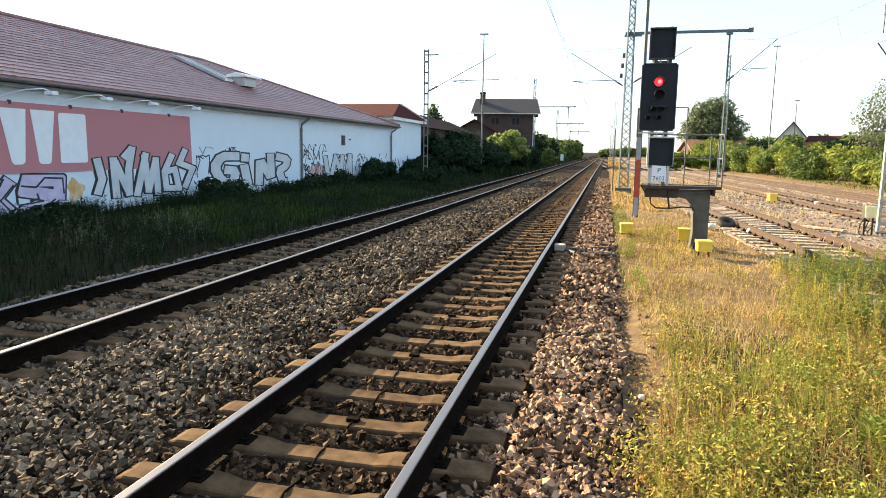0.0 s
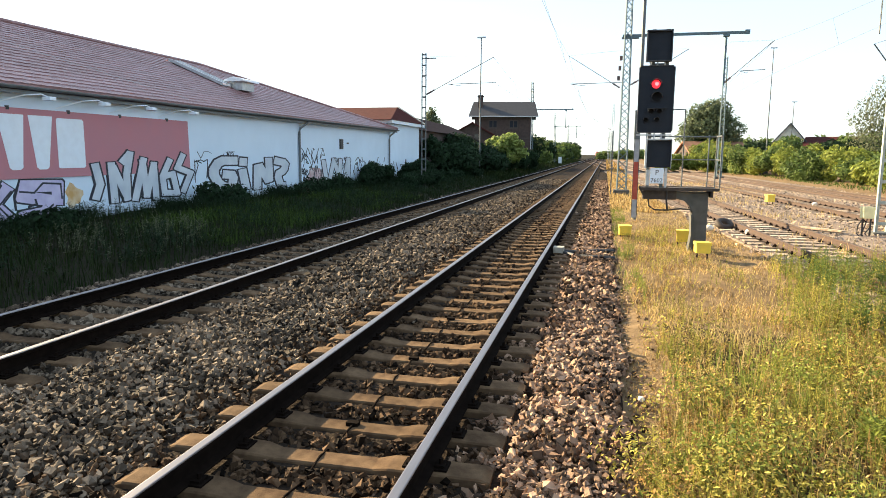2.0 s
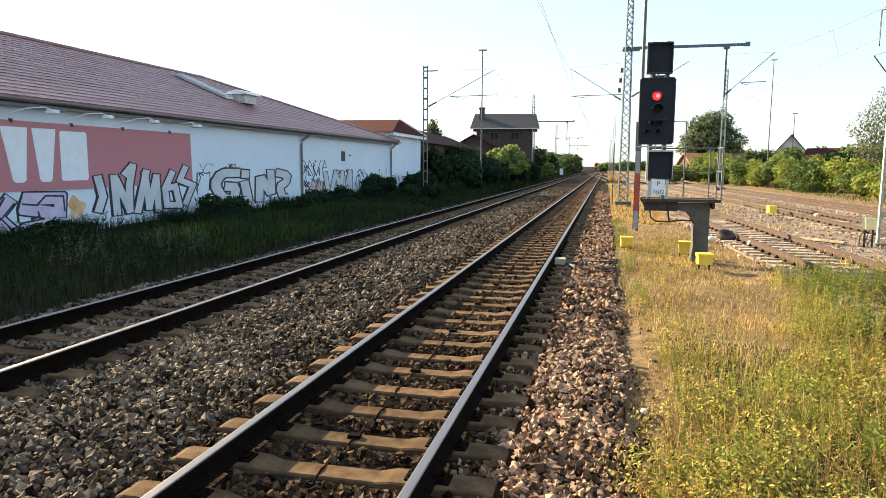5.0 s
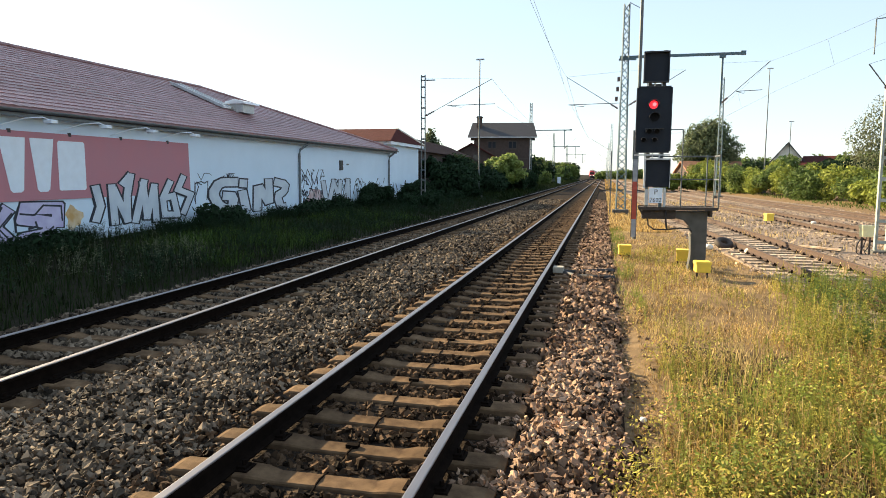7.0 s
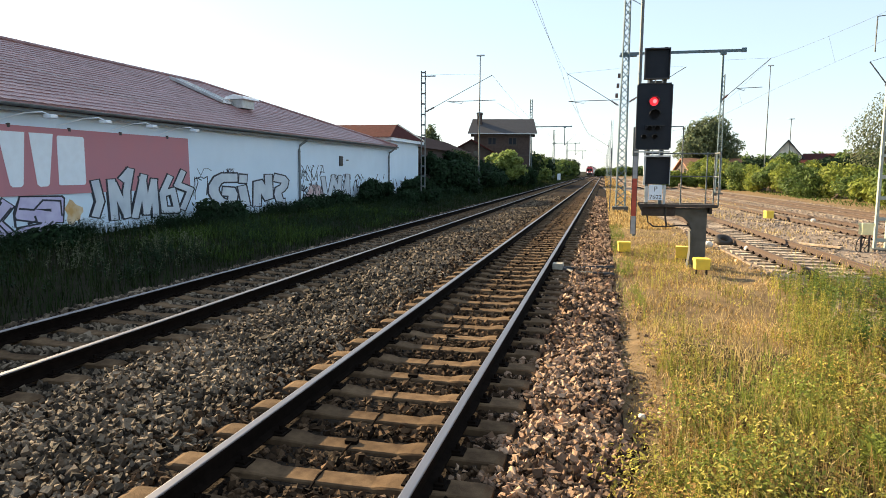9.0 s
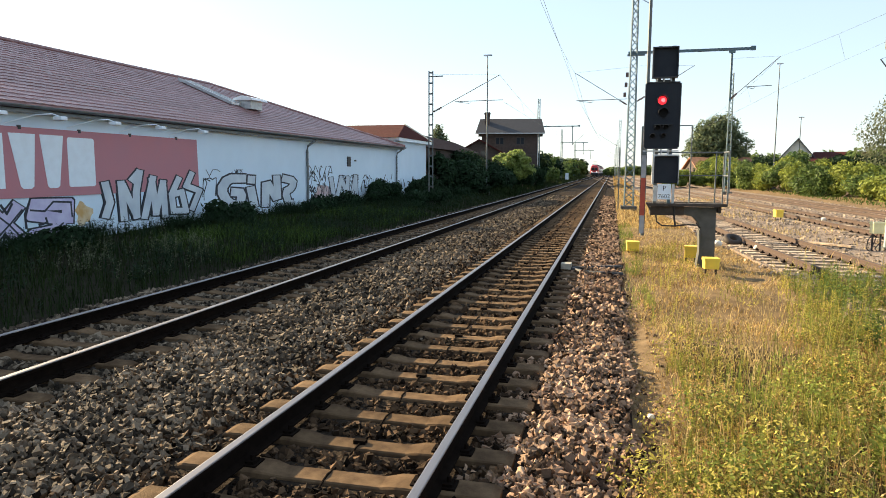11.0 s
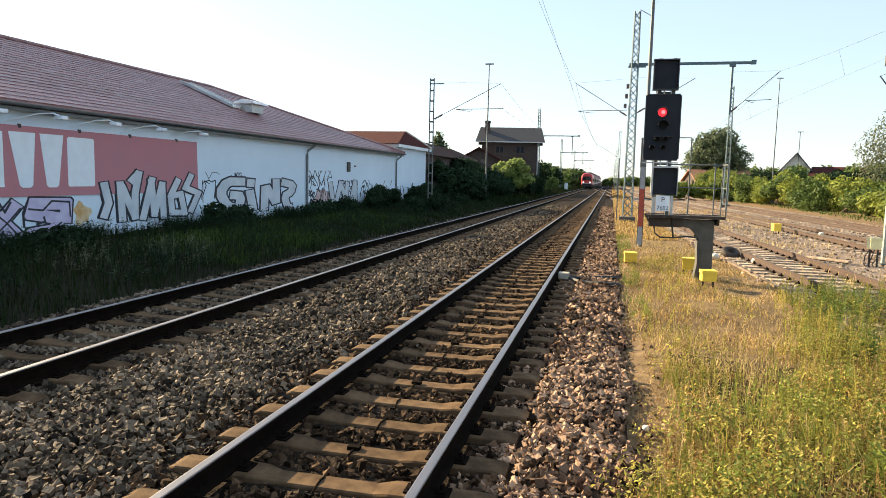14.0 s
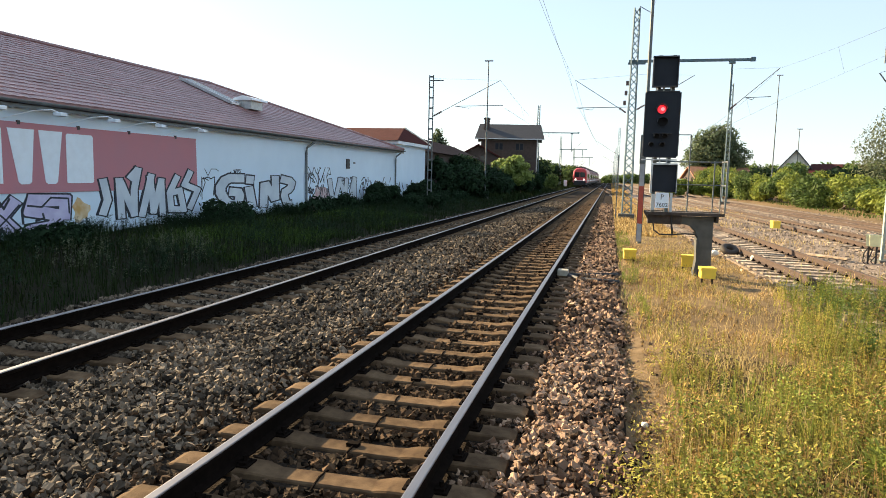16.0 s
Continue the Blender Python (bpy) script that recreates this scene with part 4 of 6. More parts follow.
def cantilever(parent, foot, tip, tie, name="cantilever"):
    """A bracket tube, its tie, insulators and the drop to the contact wire."""
    foot, tip, tie = Vector(foot), Vector(tip), Vector(tie)
    bm = bmesh.new()
    a = foot.lerp(tip, 0.14)
    tube(bm, a, tip, 0.019, 6)
    c = part(name, bm, M["steel"], parent)
    bm = bmesh.new()
    for k in range(5):
        p = foot.lerp(tip, 0.02 + 0.024 * k)
        tube(bm, p, foot.lerp(tip, 0.034 + 0.024 * k), 0.06, 8)
    tube(bm, foot, a, 0.03, 6)
    part("insulator", bm, M["ceramic"], c)
    bm = bmesh.new()
    tube(bm, tie, tip.lerp(tie, 0.04), 0.005, 5)
    part("tie_rod", bm, M["steel"], c)
    return c


def registration(parent, x0, x1, y, z):
    bm = bmesh.new()
    tube(bm, (x0, y, z), (x1, y, z + 0.05), 0.02, 5)
    tube(bm, (x0, y, z), (x0 + (x1 - x0) * 0.3, y, z - 0.12), 0.015, 5)
    tube(bm, (x0 + (x1 - x0) * 0.3, y, z - 0.12), (x0 + (x1 - x0) * 0.34, y, z - 0.02), 0.012, 5)
    return part("registration_arm", bm, M["steel"], parent)


def tall_mast(x, y, top, beam_x, beam_z, hang_x, hang_z, w0=0.5, w1=0.28, bar=0.045, group="tall lattice masts"):
    m = thing("lattice_mast", x, y, -0.35, "tall grey-green steel lattice mast of the overhead line", "mast", group)
    bm = bmesh.new()
    lattice(bm, w0, w1, 0.35, top + 0.35, bar)
    part("lattice", bm, M["steel_green"], m)
    bm = bmesh.new()
    bevelled_box(bm, -0.45, 0.45, -0.45, 0.45, -0.2, 0.36, 0.03)
    part("foundation", bm, M["column"], m)
    if beam_x:
        z = beam_z + 0.35
        bm = bmesh.new()
        box(bm, -0.3, beam_x, -0.07, -0.05, z - 0.07, z + 0.07)
        box(bm, -0.3, beam_x, 0.05, 0.07, z - 0.07, z + 0.07)
        box(bm, beam_x - 0.25, beam_x, -0.09, 0.09, z - 0.09, z + 0.13)
        for k in range(6):
            box(bm, beam_x * k / 6, beam_x * k / 6 + 0.1, -0.05, 0.05, z - 0.05, z + 0.05)
        b = part("beam", bm, M["steel_green"], m)
        bm = bmesh.new()
        box(bm, -0.35, 0.6, -0.12, 0.12, z - 0.16, z - 0.08)
        part("beam_bracket", bm, M["steel_green"], b)
        bm = bmesh.new()
        tube(bm, (hang_x, 0, z - 0.07), (hang_x, 0, hang_z + 0.35), 0.06, 8)
        box(bm, hang_x - 0.16, hang_x + 0.16, -0.1, 0.1, z - 0.2, z - 0.07)
        part("hanging_post", bm, M["steel_green"], m)
    return m


Z = 0.35
lm = tall_mast(0.97, 40, 11.46, 6.3, 8.57, 5.13, 5.8)
cantilever(lm, (-0.3, 0, 5.73 + Z), (-3.22, 0, 7.57 + Z), (-0.15, 0, 7.8 + Z))
registration(lm, -3.1, -0.2, 0, 6.0 + Z)
cantilever(lm, (0.25, 0, 5.9 + Z), (3.25, 0, 7.78 + Z), (0.15, 0, 7.85 + Z))
cantilever(lm, (5.15, 0, 5.92 + Z), (7.55, 0, 8.12 + Z), (5.2, 0, 8.08 + Z))
registration(lm, 5.9, 7.2, 0, 6.55 + Z)
bm = bmesh.new()
box(bm, -0.62, -0.56, -0.05, 0.05, 0.0, 3.7)
part("side_pipe", bm, M["steel"], lm)
bm = bmesh.new()
tube(bm, (0.15, 0, 11.55 + Z), (0.75, 0, 11.2 + Z), 0.02, 5)
part("top_arm", bm, M["steel"], lm)
for k in range(3):
    bm = bmesh.new()
    bevelled_box(bm, -0.5 + 0.05 * k, -0.34 + 0.05 * k, -0.1, 0.1, 6.5 + 0.55 * k, 6.75 + 0.55 * k, 0.02)
    part("insulator", bm, M["ceramic"], lm)
for y, x in ((104, 0.95), (168, 0.95), (232, 0.95), (300, 0.95)):
    m = tall_mast(x, y, 9.5, 0, 0, 0, 0, 0.4, 0.25, 0.026)
    cantilever(m, (-0.3, 0, 6.0), (-3.0, 0, 7.7), (-0.15, 0, 7.9))
for y, x in ((106, -11.3), (168, -12.2), (232, -12.4)):
    m = tall_mast(x, y, 13.0 if y < 150 else 12.0, 6.3, 8.8, 5.2, 6.0, 0.5, 0.3, 0.045)
    cantilever(m, (5.2, 0, 6.3), (6.9, 0, 7.9), (5.3, 0, 8.0))
tall_mast(10.8, 70, 11.3, 0, 0, 0, 0, 0.45, 0.25, 0.035)


def ladder_mast(x, y, top, w=0.24, bars=0.021, material="steel", base=0.0, group="ladder masts"):
    m = thing("ladder_mast", x, y, base, "slim riveted steel mast with ladder-like battens", "mast", group)
    for s in (-1, 1):
        bm = bmesh.new()
        prism(bm, [(s * w / 2 - bars, -0.06), (s * w / 2 + bars, -0.06), (s * w / 2 + bars, 0.06), (s * w / 2 - bars, 0.06)], "z", 0, top - base)
        part("channel", bm, M[material], m)
    k = 0
    while 0.4 + k * 0.62 < top - base:
        bm = bmesh.new()
        z = 0.4 + k * 0.62
        box(bm, -w / 2, w / 2, -0.07, -0.06, z - 0.05, z + 0.05)
        part("batten", bm, M[material], m)
        k += 1
    bm = bmesh.new()
    bevelled_box(bm, -0.3, 0.3, -0.3, 0.3, -0.3, 0.15, 0.03)
    part("foundation", bm, M["column"], m)
    return m


m1 = ladder_mast(-10.8, 40, 7.95)
cantilever(m1, (0.12, 0, 5.5), (4.2, 0, 7.6), (0.12, 0, 7.75))
registration(m1, 1.5, 4.4, 0, 6.1)
bm = bmesh.new()
box(bm, -0.1, 0.75, -0.04, 0.04, 7.6, 7.66)
part("top_arm", bm, M["steel"], m1)
m2 = ladder_mast(8.06, 22.3, 7.9, 0.3, 0.035, "mast_pale", -0.35)
cantilever(m2, (-0.12, 0, 4.85), (-0.66, 0, 5.58), (-0.12, 0, 5.75))
bm = bmesh.new()
path_tube(bm, [(-0.55, 0, 5.85), (-0.55, 0, 6.85), (0.0, 0, 6.9)], 0.022, 6)
part("drop_frame", bm, M["steel"], m2)


def lamp_post(x, y, top, base=0.0):
    p = thing("yard_lamp_post", x, y, base, "tall slender grey yard lamp post with a short arm", "lamp post", "yard lamp posts")
    bm = bmesh.new()
    tube(bm, (0, 0, 0), (0, 0, top - base), 0.075, 10, 0.045)
    part("pole", bm, M["steel"], p)
    bm = bmesh.new()
    bevelled_box(bm, -0.35, 0.4, -0.1, 0.1, top - base, top - base + 0.12, 0.02)
    part("lamp_head", bm, M["galv"], p)
    bm = bmesh.new()
    bevelled_box(bm, -0.3, 0.3, -0.3, 0.3, -0.3, 0.12, 0.03)
    part("foot", bm, M["column"], p)


lamp_post(-11.0, 60, 12.05, 0.0)
lamp_post(19.15, 90, 14.8, 0.0)
lamp_post(25.5, 105, 9.5, 0.1)


def wire(name, pts, r, label):
    c = thing(name, *pts[0], label, "overhead wire", "overhead wires")
    bm = bmesh.new()
    path_tube(bm, [Vector(p) - Vector(pts[0]) for p in pts], r, 4)
    part("strand", bm, M["wire"], c)
    return c


def droppers(c, upper, lower):
    """Thin hangers that carry the contact wire from the messenger wire."""
    for k in range(2, len(upper) - 1, 2):
        bm = bmesh.new()
        tube(bm, Vector(upper[k]) - Vector(upper[0]), Vector(lower[k]) - Vector(upper[0]), 0.004, 4)
        part("dropper", bm, M["wire"], c)


def span(p, q, sag, n=14):
    p, q = Vector(p), Vector(q)
    return [p.lerp(q, k / n) - Vector((0, 0, sag * 4 * (k / n) * (1 - k / n))) for k in range(n + 1)]


for (xa, za, xb, zb, sag) in ((-2.25, 7.57, -1.5, 7.57, 1.2), (-6.6, 7.6, -6.2, 7.6, 1.2), (8.52, 8.1, 9.6, 8.1, 1.2)):
    for xe, ye, r1, r2 in ((xb, -24, 0.005, 0.004), (xa + 0.4, 105, 0.008, 0.008)):
        if ye < 0 and xa < -5:
            continue
        up, lo = span((xa, 40, za), (xe, ye, za), sag), span((xa + 0.3, 40, za - 1.6), (xe + 0.3, ye, za - 1.6), 0.04)
        c = wire("messenger_wire", up, r1, "thin dark messenger wire of the overhead line")
        droppers(c, up, lo)
        wire("contact_wire", lo, r2, "thin dark contact wire of the overhead line")
wire("feeder_wire", span((1.7, 40, 11.2), (3.5, -24, 11.0), 0.8), 0.004, "thin dark feeder wire from the mast top")


# ---- old railway house behind the bushes ----
def build_house():
    h = thing("railway_house", -14.75, 99, 0, "derelict two-storey dark brick railway house with slate roof", "house", rz=8)
    bm = bmesh.new()
    box(bm, -4.1, 4.2, 0, 6.5, -0.4, 7.7)
    prism(bm, [(0.0, 7.7), (6.5, 7.7), (3.25, 9.5)], "x", -4.1, 4.2)
    wall = part("wall", bm, M["brick"], h)
    bm = bmesh.new()
    for sgn in (1, -1):
        y0, y1, z0, z1 = (-0.75, 3.25, 7.45, 9.75) if sgn > 0 else (7.25, 3.25, 7.45, 9.75)
        A = [(-5.0, y0, z0), (5.1, y0, z0), (4.7, y1, z1), (-4.5, y1, z1)]
        v = [bm.verts.new(p) for p in A] + [bm.verts.new((p[0], p[1], p[2] - 0.16)) for p in A]
        for f in ((0, 1, 2, 3), (7, 6, 5, 4), (0, 4, 5, 1), (1, 5, 6, 2), (2, 6, 7, 3), (3, 7, 4, 0)):
            bm.faces.new([v[i] for i in f])
    roof = part("roof", bm, M["slate"], h, "dark slate roof")
    bm = bmesh.new()
    box(bm, -5.0, 5.1, -0.85, -0.73, 7.3, 7.45)
    part("gutter", bm, M["galv"], roof)
    bm = bmesh.new()
    box(bm, -3.75, -3.0, 1.6, 2.4, 8.4, 10.6)
    box(bm, -3.85, -2.9, 1.5, 2.5, 10.35, 10.5)
    part("chimney", bm, M["brick"], roof)
    for x in (-1.45, 1.55):
        bm = bmesh.new()
        box(bm, x - 0.62, x + 0.62, -0.06, -0.003, 5.75, 6.85)
        w = part("window", bm, M["mortar"], h, "dark paired window")
        for s in (-1, 1):
            bm = bmesh.new()
            box(bm, x + s * 0.3 - 0.23, x + s * 0.3 + 0.23, -0.075, -0.062, 5.85, 6.75)
            part("pane", bm, M["black"], w)
        bm = bmesh.new()
        box(bm, x - 0.7, x + 0.7, -0.14, -0.003, 5.64, 5.74)
        part("sill", bm, M["mortar"], w)
    for z in (4.2, 7.1):
        bm = bmesh.new()
        box(bm, -4.16, 4.26, -0.07, -0.003, z, z + 0.18)
        part("brick_band", bm, M["mortar"], wall)
    bm = bmesh.new()
    tube(bm, (4.1, -0.1, -0.3), (4.1, -0.1, 7.3), 0.07, 8)
    part("downpipe", bm, M["galv"], h)
    a = thing("brick_outbuilding", -17.9, 92, 0, "low gabled brick outbuilding with twin dark windows", "outbuilding", rz=8)
    bm = bmesh.new()
    box(bm, -3.0, 3.0, 0, 5, -0.3, 4.4)
    prism(bm, [(-3.0, 4.4), (3.0, 4.4), (0, 6.1)], "y", 0, 5)
    part("wall", bm, M["brick"], a)
    bm = bmesh.new()
    for s in (-1, 1):
        prism(bm, [(s * 3.7, 4.05), (0, 6.12), (0, 6.3), (s * 3.75, 4.2)], "y", -0.5, 5.4)
    part("roof", bm, M["tile_red"], a)
    for x in (-0.55, 0.55):
        bm = bmesh.new()
        prism(bm, [(x - 0.36, 3.3), (x + 0.36, 3.3), (x + 0.36, 4.4), (x + 0.2, 4.7), (x - 0.2, 4.7), (x - 0.36, 4.4)], "y", -0.05, -0.003)
        part("window", bm, M["glass"], a)


build_house()


def cottage(x, y, w, d, eave, ridge, wall, roof, label, rz=0.0, base=0.0):
    h = thing("distant_house", x, y, base, label, "house", "houses beyond the sidings", rz)
    bm = bmesh.new()
    box(bm, -w / 2, w / 2, 0, d, -0.3, eave)
    prism(bm, [(-w / 2, eave), (w / 2, eave), (0, ridge)], "y", 0, d)
    part("wall", bm, M[wall], h)
    bm = bmesh.new()
    for s in (-1, 1):
        k = (ridge - eave) / (w / 2)
        prism(bm, [(s * (w / 2 + 0.4), eave - 0.4 * k), (0, ridge), (0, ridge + 0.2), (s * (w / 2 + 0.4), eave - 0.4 * k + 0.2)], "y", -0.4, d + 0.4)
    part("roof", bm, M[roof], h)
    for sx in (-0.22, 0.22):
        bm = bmesh.new()
        box(bm, sx * w - 0.45, sx * w + 0.45, -0.05, -0.003, eave * 0.62, eave * 0.62 + 1.0)
        part("window", bm, M["glass"], h)


cottage(25.3, 105, 3.6, 9, 4.3, 6.5, "house_white", "slate", "pale gabled house with grey roof behind hedges", -12)
cottage(12.6, 118, 7.0, 9, 2.4, 4.1, "brick", "tile_orange", "low red brick shed with tiled roof", -78)
cottage(36.0, 105, 12.0, 8, 3.2, 4.6, "house_white", "tile_red", "low pale building half hidden by shrubs", 70)


# ---- small things along the line ----
def axle_counter():
    a = thing("axle_counter", -0.96, 15.25, -0.12, "pale grey rail contact box with cables beside the rail", "track device")
    bm = bmesh.new()
    bevelled_box(bm, -0.1, 0.14, -0.14, 0.14, -0.14, 0.06, 0.015)
    part("body", bm, M["column_pale"], a)
    for dy, e in ((0.35, 0.3), (-0.6, 0.1)):
        bm = bmesh.new()
        path_tube(bm, [Vector((0.1, 0.1 * dy, -0.05)), Vector((0.4, dy * 0.6, -0.08)), Vector((0.8, dy, -0.06)), Vector((1.25, dy + e, -0.08))], 0.045, 6)
        part("cable", bm, M["cable"], a)


axle_counter()


def line_cable():
    c = thing("line_cable", NEAR - 0.03, 0, -0.17, "thin dark cable lying along the track centre", "cable")
    pts = [Vector((0.022 * math.sin(k * 0.9) + 0.01 * math.sin(k * 2.3), -3.564 + k * 0.303, (-0.062 if k % 2 else -0.018) + 0.006 * math.sin(k * 2.1))) for k in range(150)]
    bm = bmesh.new()
    path_tube(bm, pts, 0.009, 5)
    part("strand", bm, M["rail_rust_shaded"], c)
    for k in range(4, 120, 6):
        bm = bmesh.new()
        box(bm, -0.05, 0.05, pts[k].y - 0.03, pts[k].y + 0.03, -0.03, 0.0)
        part("cable_clamp", bm, M["rail_rust_shaded"], c)


line_cable()


def torus_lump(x, y, z, R, r, label):
    t = thing("old_tyre", x, y, z, label, "tyre")
    bm = bmesh.new()
    n, k = 20, 8
    ring = [[bm.verts.new(((R + r * math.cos(b)) * math.cos(a), (R + r * math.cos(b)) * math.sin(a), r * math.sin(b))) for b in [6.28318 * j / k for j in range(k)]] for a in [6.28318 * i / n for i in range(n)]]
    for i in range(n):
        for j in range(k):
            bm.faces.new((ring[i][j], ring[(i + 1) % n][j], ring[(i + 1) % n][(j + 1) % k], ring[i][(j + 1) % k]))
    part("casing", bm, M["rust_steel"], t, smooth=True)
    t.matrix_basis = pose(x, y, z, 25, 12, 0)


torus_lump(3.75, 22.6, -0.14, 0.2, 0.1, "dark discarded tyre lying beside the siding")


def pale_stone(x, y, z, r, seed):
    t = thing("pale_stone", x, y, z, "whitewashed round marker stone", "stone", "pale stones")
    bm = bmesh.new()
    bmesh.ops.create_icosphere(bm, subdivisions=2, radius=r)
    q = random.Random(seed)
    for v in bm.verts:
        v.co *= 1 + q.uniform(-0.1, 0.1)
        v.co.z *= 0.8
    part("stone", bm, M["house_white"], t)


pale_stone(4.2, 21.2, -0.22, 0.11, 1)
pale_stone(3.2, 21.9, -0.2, 0.13, 2)
pale_stone(2.15, 19.6, -0.2, 0.12, 3)
pale_stone(9.6, 34.5, -0.2, 0.12, 4)
pale_stone(0.42, 6.3, -0.26, 0.035, 5)


def plank(x, y, z, turn):
    t = thing("timber_plank", x, y, z, "pale sawn timber plank lying across the rail", "plank", "", turn)
    bm = bmesh.new()
    bevelled_box(bm, -0.7, 0.7, -0.1, 0.1, 0, 0.06, 0.01)
    part("board", bm, M["wood_sleeper"], t)


plank(6.6, 22.8, -0.25, -50)


def stub(x, y, label, h, w, m):
    t = thing("trackside_marker", x, y, -0.25, label, "marker")
    bm = bmesh.new()
    bevelled_box(bm, -w / 2, w / 2, -0.05, 0.05, 0.3, h, 0.01)
    part("board", bm, M[m], t)
    bm = bmesh.new()
    tube(bm, (0, 0.08, -0.2), (0, 0.08, h), 0.04, 6)
    part("stake", bm, M["steel"], t)


stub(-9.6, 150, "white trackside board on a stake", 1.7, 0.7, "white_paint")
stub(-9.9, 96, "small white sign on a grey stake", 2.3, 0.4, "white_paint")

# ---- plants ----
def shrub(x, y, z, blobs, count, size, leaf, label, kind_name="shrub", group="", stems=3, droop=0.0):
    s = thing(kind_name, x, y, z, label, "tree" if "tree" in kind_name else "shrub", group)
    top = max(b[2] for b in blobs)
    q = random.Random(int(x * 13 + y * 7))
    bm = bmesh.new()
    for k in range(stems):
        b = q.choice(blobs)
        foot = Vector((q.uniform(-0.3, 0.3), q.uniform(-0.3, 0.3), -0.1))
        mid = Vector((b[0] * 0.5, b[1] * 0.5, b[2] * 0.55))
        tube(bm, foot, mid, 0.04 + 0.012 * top, 6, 0.03 + 0.007 * top)
        for j in range(3):
            tip = Vector((b[0] + q.uniform(-0.5, 0.5) * b[3], b[1] + q.uniform(-0.5, 0.5) * b[4], b[2] + q.uniform(0, 0.6) * b[5]))
            tube(bm, mid, tip, 0.03 + 0.006 * top, 5, 0.01)
    part("stem", bm, M["bark"], s)
    c = new("crown", leaf_cloud("crown", blobs, count, size, M[leaf], droop))
    c.parent = s
    return s


def blob_row(q, x0, x1, y0, y1, n, r0, r1, z0, z1):
    out = []
    for k in range(n):
        r = q.uniform(r0, r1)
        out.append((q.uniform(x0, x1), q.uniform(y0, y1), q.uniform(z0, z1), r * q.uniform(0.9, 1.3), r * q.uniform(0.9, 1.3), r * q.uniform(0.7, 1.0)))
    return out


q = random.Random(21)
# low weeds and bushes at the foot of the white wall
for y, h, n in ((22.4, 0.75, 2600), (32.5, 0.8, 2200), (37.2, 1.15, 3800), (39.5, 1.35, 3800), (41.8, 1.15, 3000), (45.0, 1.6, 4500), (47.0, 1.7, 4500), (49.2, 1.6, 4200), (52.0, 1.4, 3800), (13.5, 0.5, 1500), (28.5, 0.55, 1500)):
    shrub(-13.6 + q.uniform(-0.2, 0.4), y, 0.02, blob_row(q, -0.3, 0.6, -1.0, 1.0, 5, 0.3, 0.55, h * 0.3, h * 0.75), n, 0.09, "leaf_dark", "dark green bramble bush at the wall foot", "bramble_bush", "bushes at the wall", 3)
for x, y, h in ((-10.9, 38.6, 0.8), (-10.4, 40.4, 0.9), (-11.5, 39.3, 1.1), (-11.0, 58.8, 1.0), (-12.2, 43.0, 0.9), (-12.0, 48.0, 1.0), (-11.6, 53.0, 1.0)):
    shrub(x, y, -0.1, blob_row(q, -0.5, 0.5, -0.8, 0.8, 4, 0.3, 0.5, h * 0.3, h * 0.8), 1800, 0.09, "leaf_dark", "dark green bramble bush on the bank", "bramble_bush", "bushes on the bank", 2)
# the dark thicket between the wall and the house
for x, y, w, h, n in ((-12.6, 58, 2.2, 2.8, 10000), (-13.9, 57, 1.6, 3.3, 8000), (-14.2, 67, 2.2, 4.0, 8000), (-14.6, 63, 2.4, 3.5, 9000), (-11.9, 70, 2.2, 2.9, 10000), (-13.4, 76, 2.6, 3.1, 10000), (-10.9, 83, 1.8, 2.2, 8000), (-15.6, 80, 2.6, 3.4, 7000), (-19.2, 84, 3.0, 3.8, 7000), (-10.4, 92, 2.0, 2.9, 8000), (-12.6, 90, 2.4, 3.0, 8000)):
    shrub(x, y, 0.0, blob_row(q, -w * 0.5, w * 0.5, -2.4, 2.4, 8, w * 0.35, w * 0.6, 0.5, h - w * 0.4), n, 0.16, "leaf_dark", "dense dark green thicket shrub", "thicket_shrub", "thicket by the old house", 4)
shrub(-11.4, 79, 0.0, blob_row(q, -2.2, 2.2, -0.8, 0.8, 20, 0.5, 0.85, 1.6, 4.1), 8000, 0.19, "leaf_sun", "sunlit yellow-green bush before the old house", "sunlit_bush", "", 5)
# wooded edge of the line beyond the house
for k in range(13):
    y = 108 + k * 17
    h = 4.6 + q.uniform(-0.6, 1.6) + k * 0.18
    shrub(-13.2 - q.uniform(0, 2.0), y, 0.0, blob_row(q, -2.2, 2.2, -7, 7, 9, 1.3, 2.1, 0.8, h - 1.4), 4000, 0.36, "leaf" if k % 3 else "leaf_dark", "green trackside tree line shrub", "trackside_tree", "trees along the line", 4)
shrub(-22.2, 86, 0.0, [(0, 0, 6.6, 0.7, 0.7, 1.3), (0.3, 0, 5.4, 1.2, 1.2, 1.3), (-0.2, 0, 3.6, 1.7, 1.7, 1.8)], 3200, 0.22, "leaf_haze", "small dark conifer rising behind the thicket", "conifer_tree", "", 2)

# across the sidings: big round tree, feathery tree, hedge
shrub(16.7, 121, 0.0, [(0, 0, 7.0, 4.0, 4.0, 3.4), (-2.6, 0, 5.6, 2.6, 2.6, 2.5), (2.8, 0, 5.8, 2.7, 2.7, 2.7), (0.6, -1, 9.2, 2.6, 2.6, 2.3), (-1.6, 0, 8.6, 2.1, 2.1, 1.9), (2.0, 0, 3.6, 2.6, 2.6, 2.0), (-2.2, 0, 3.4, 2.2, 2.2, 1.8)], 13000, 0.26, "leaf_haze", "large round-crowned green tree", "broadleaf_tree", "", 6)
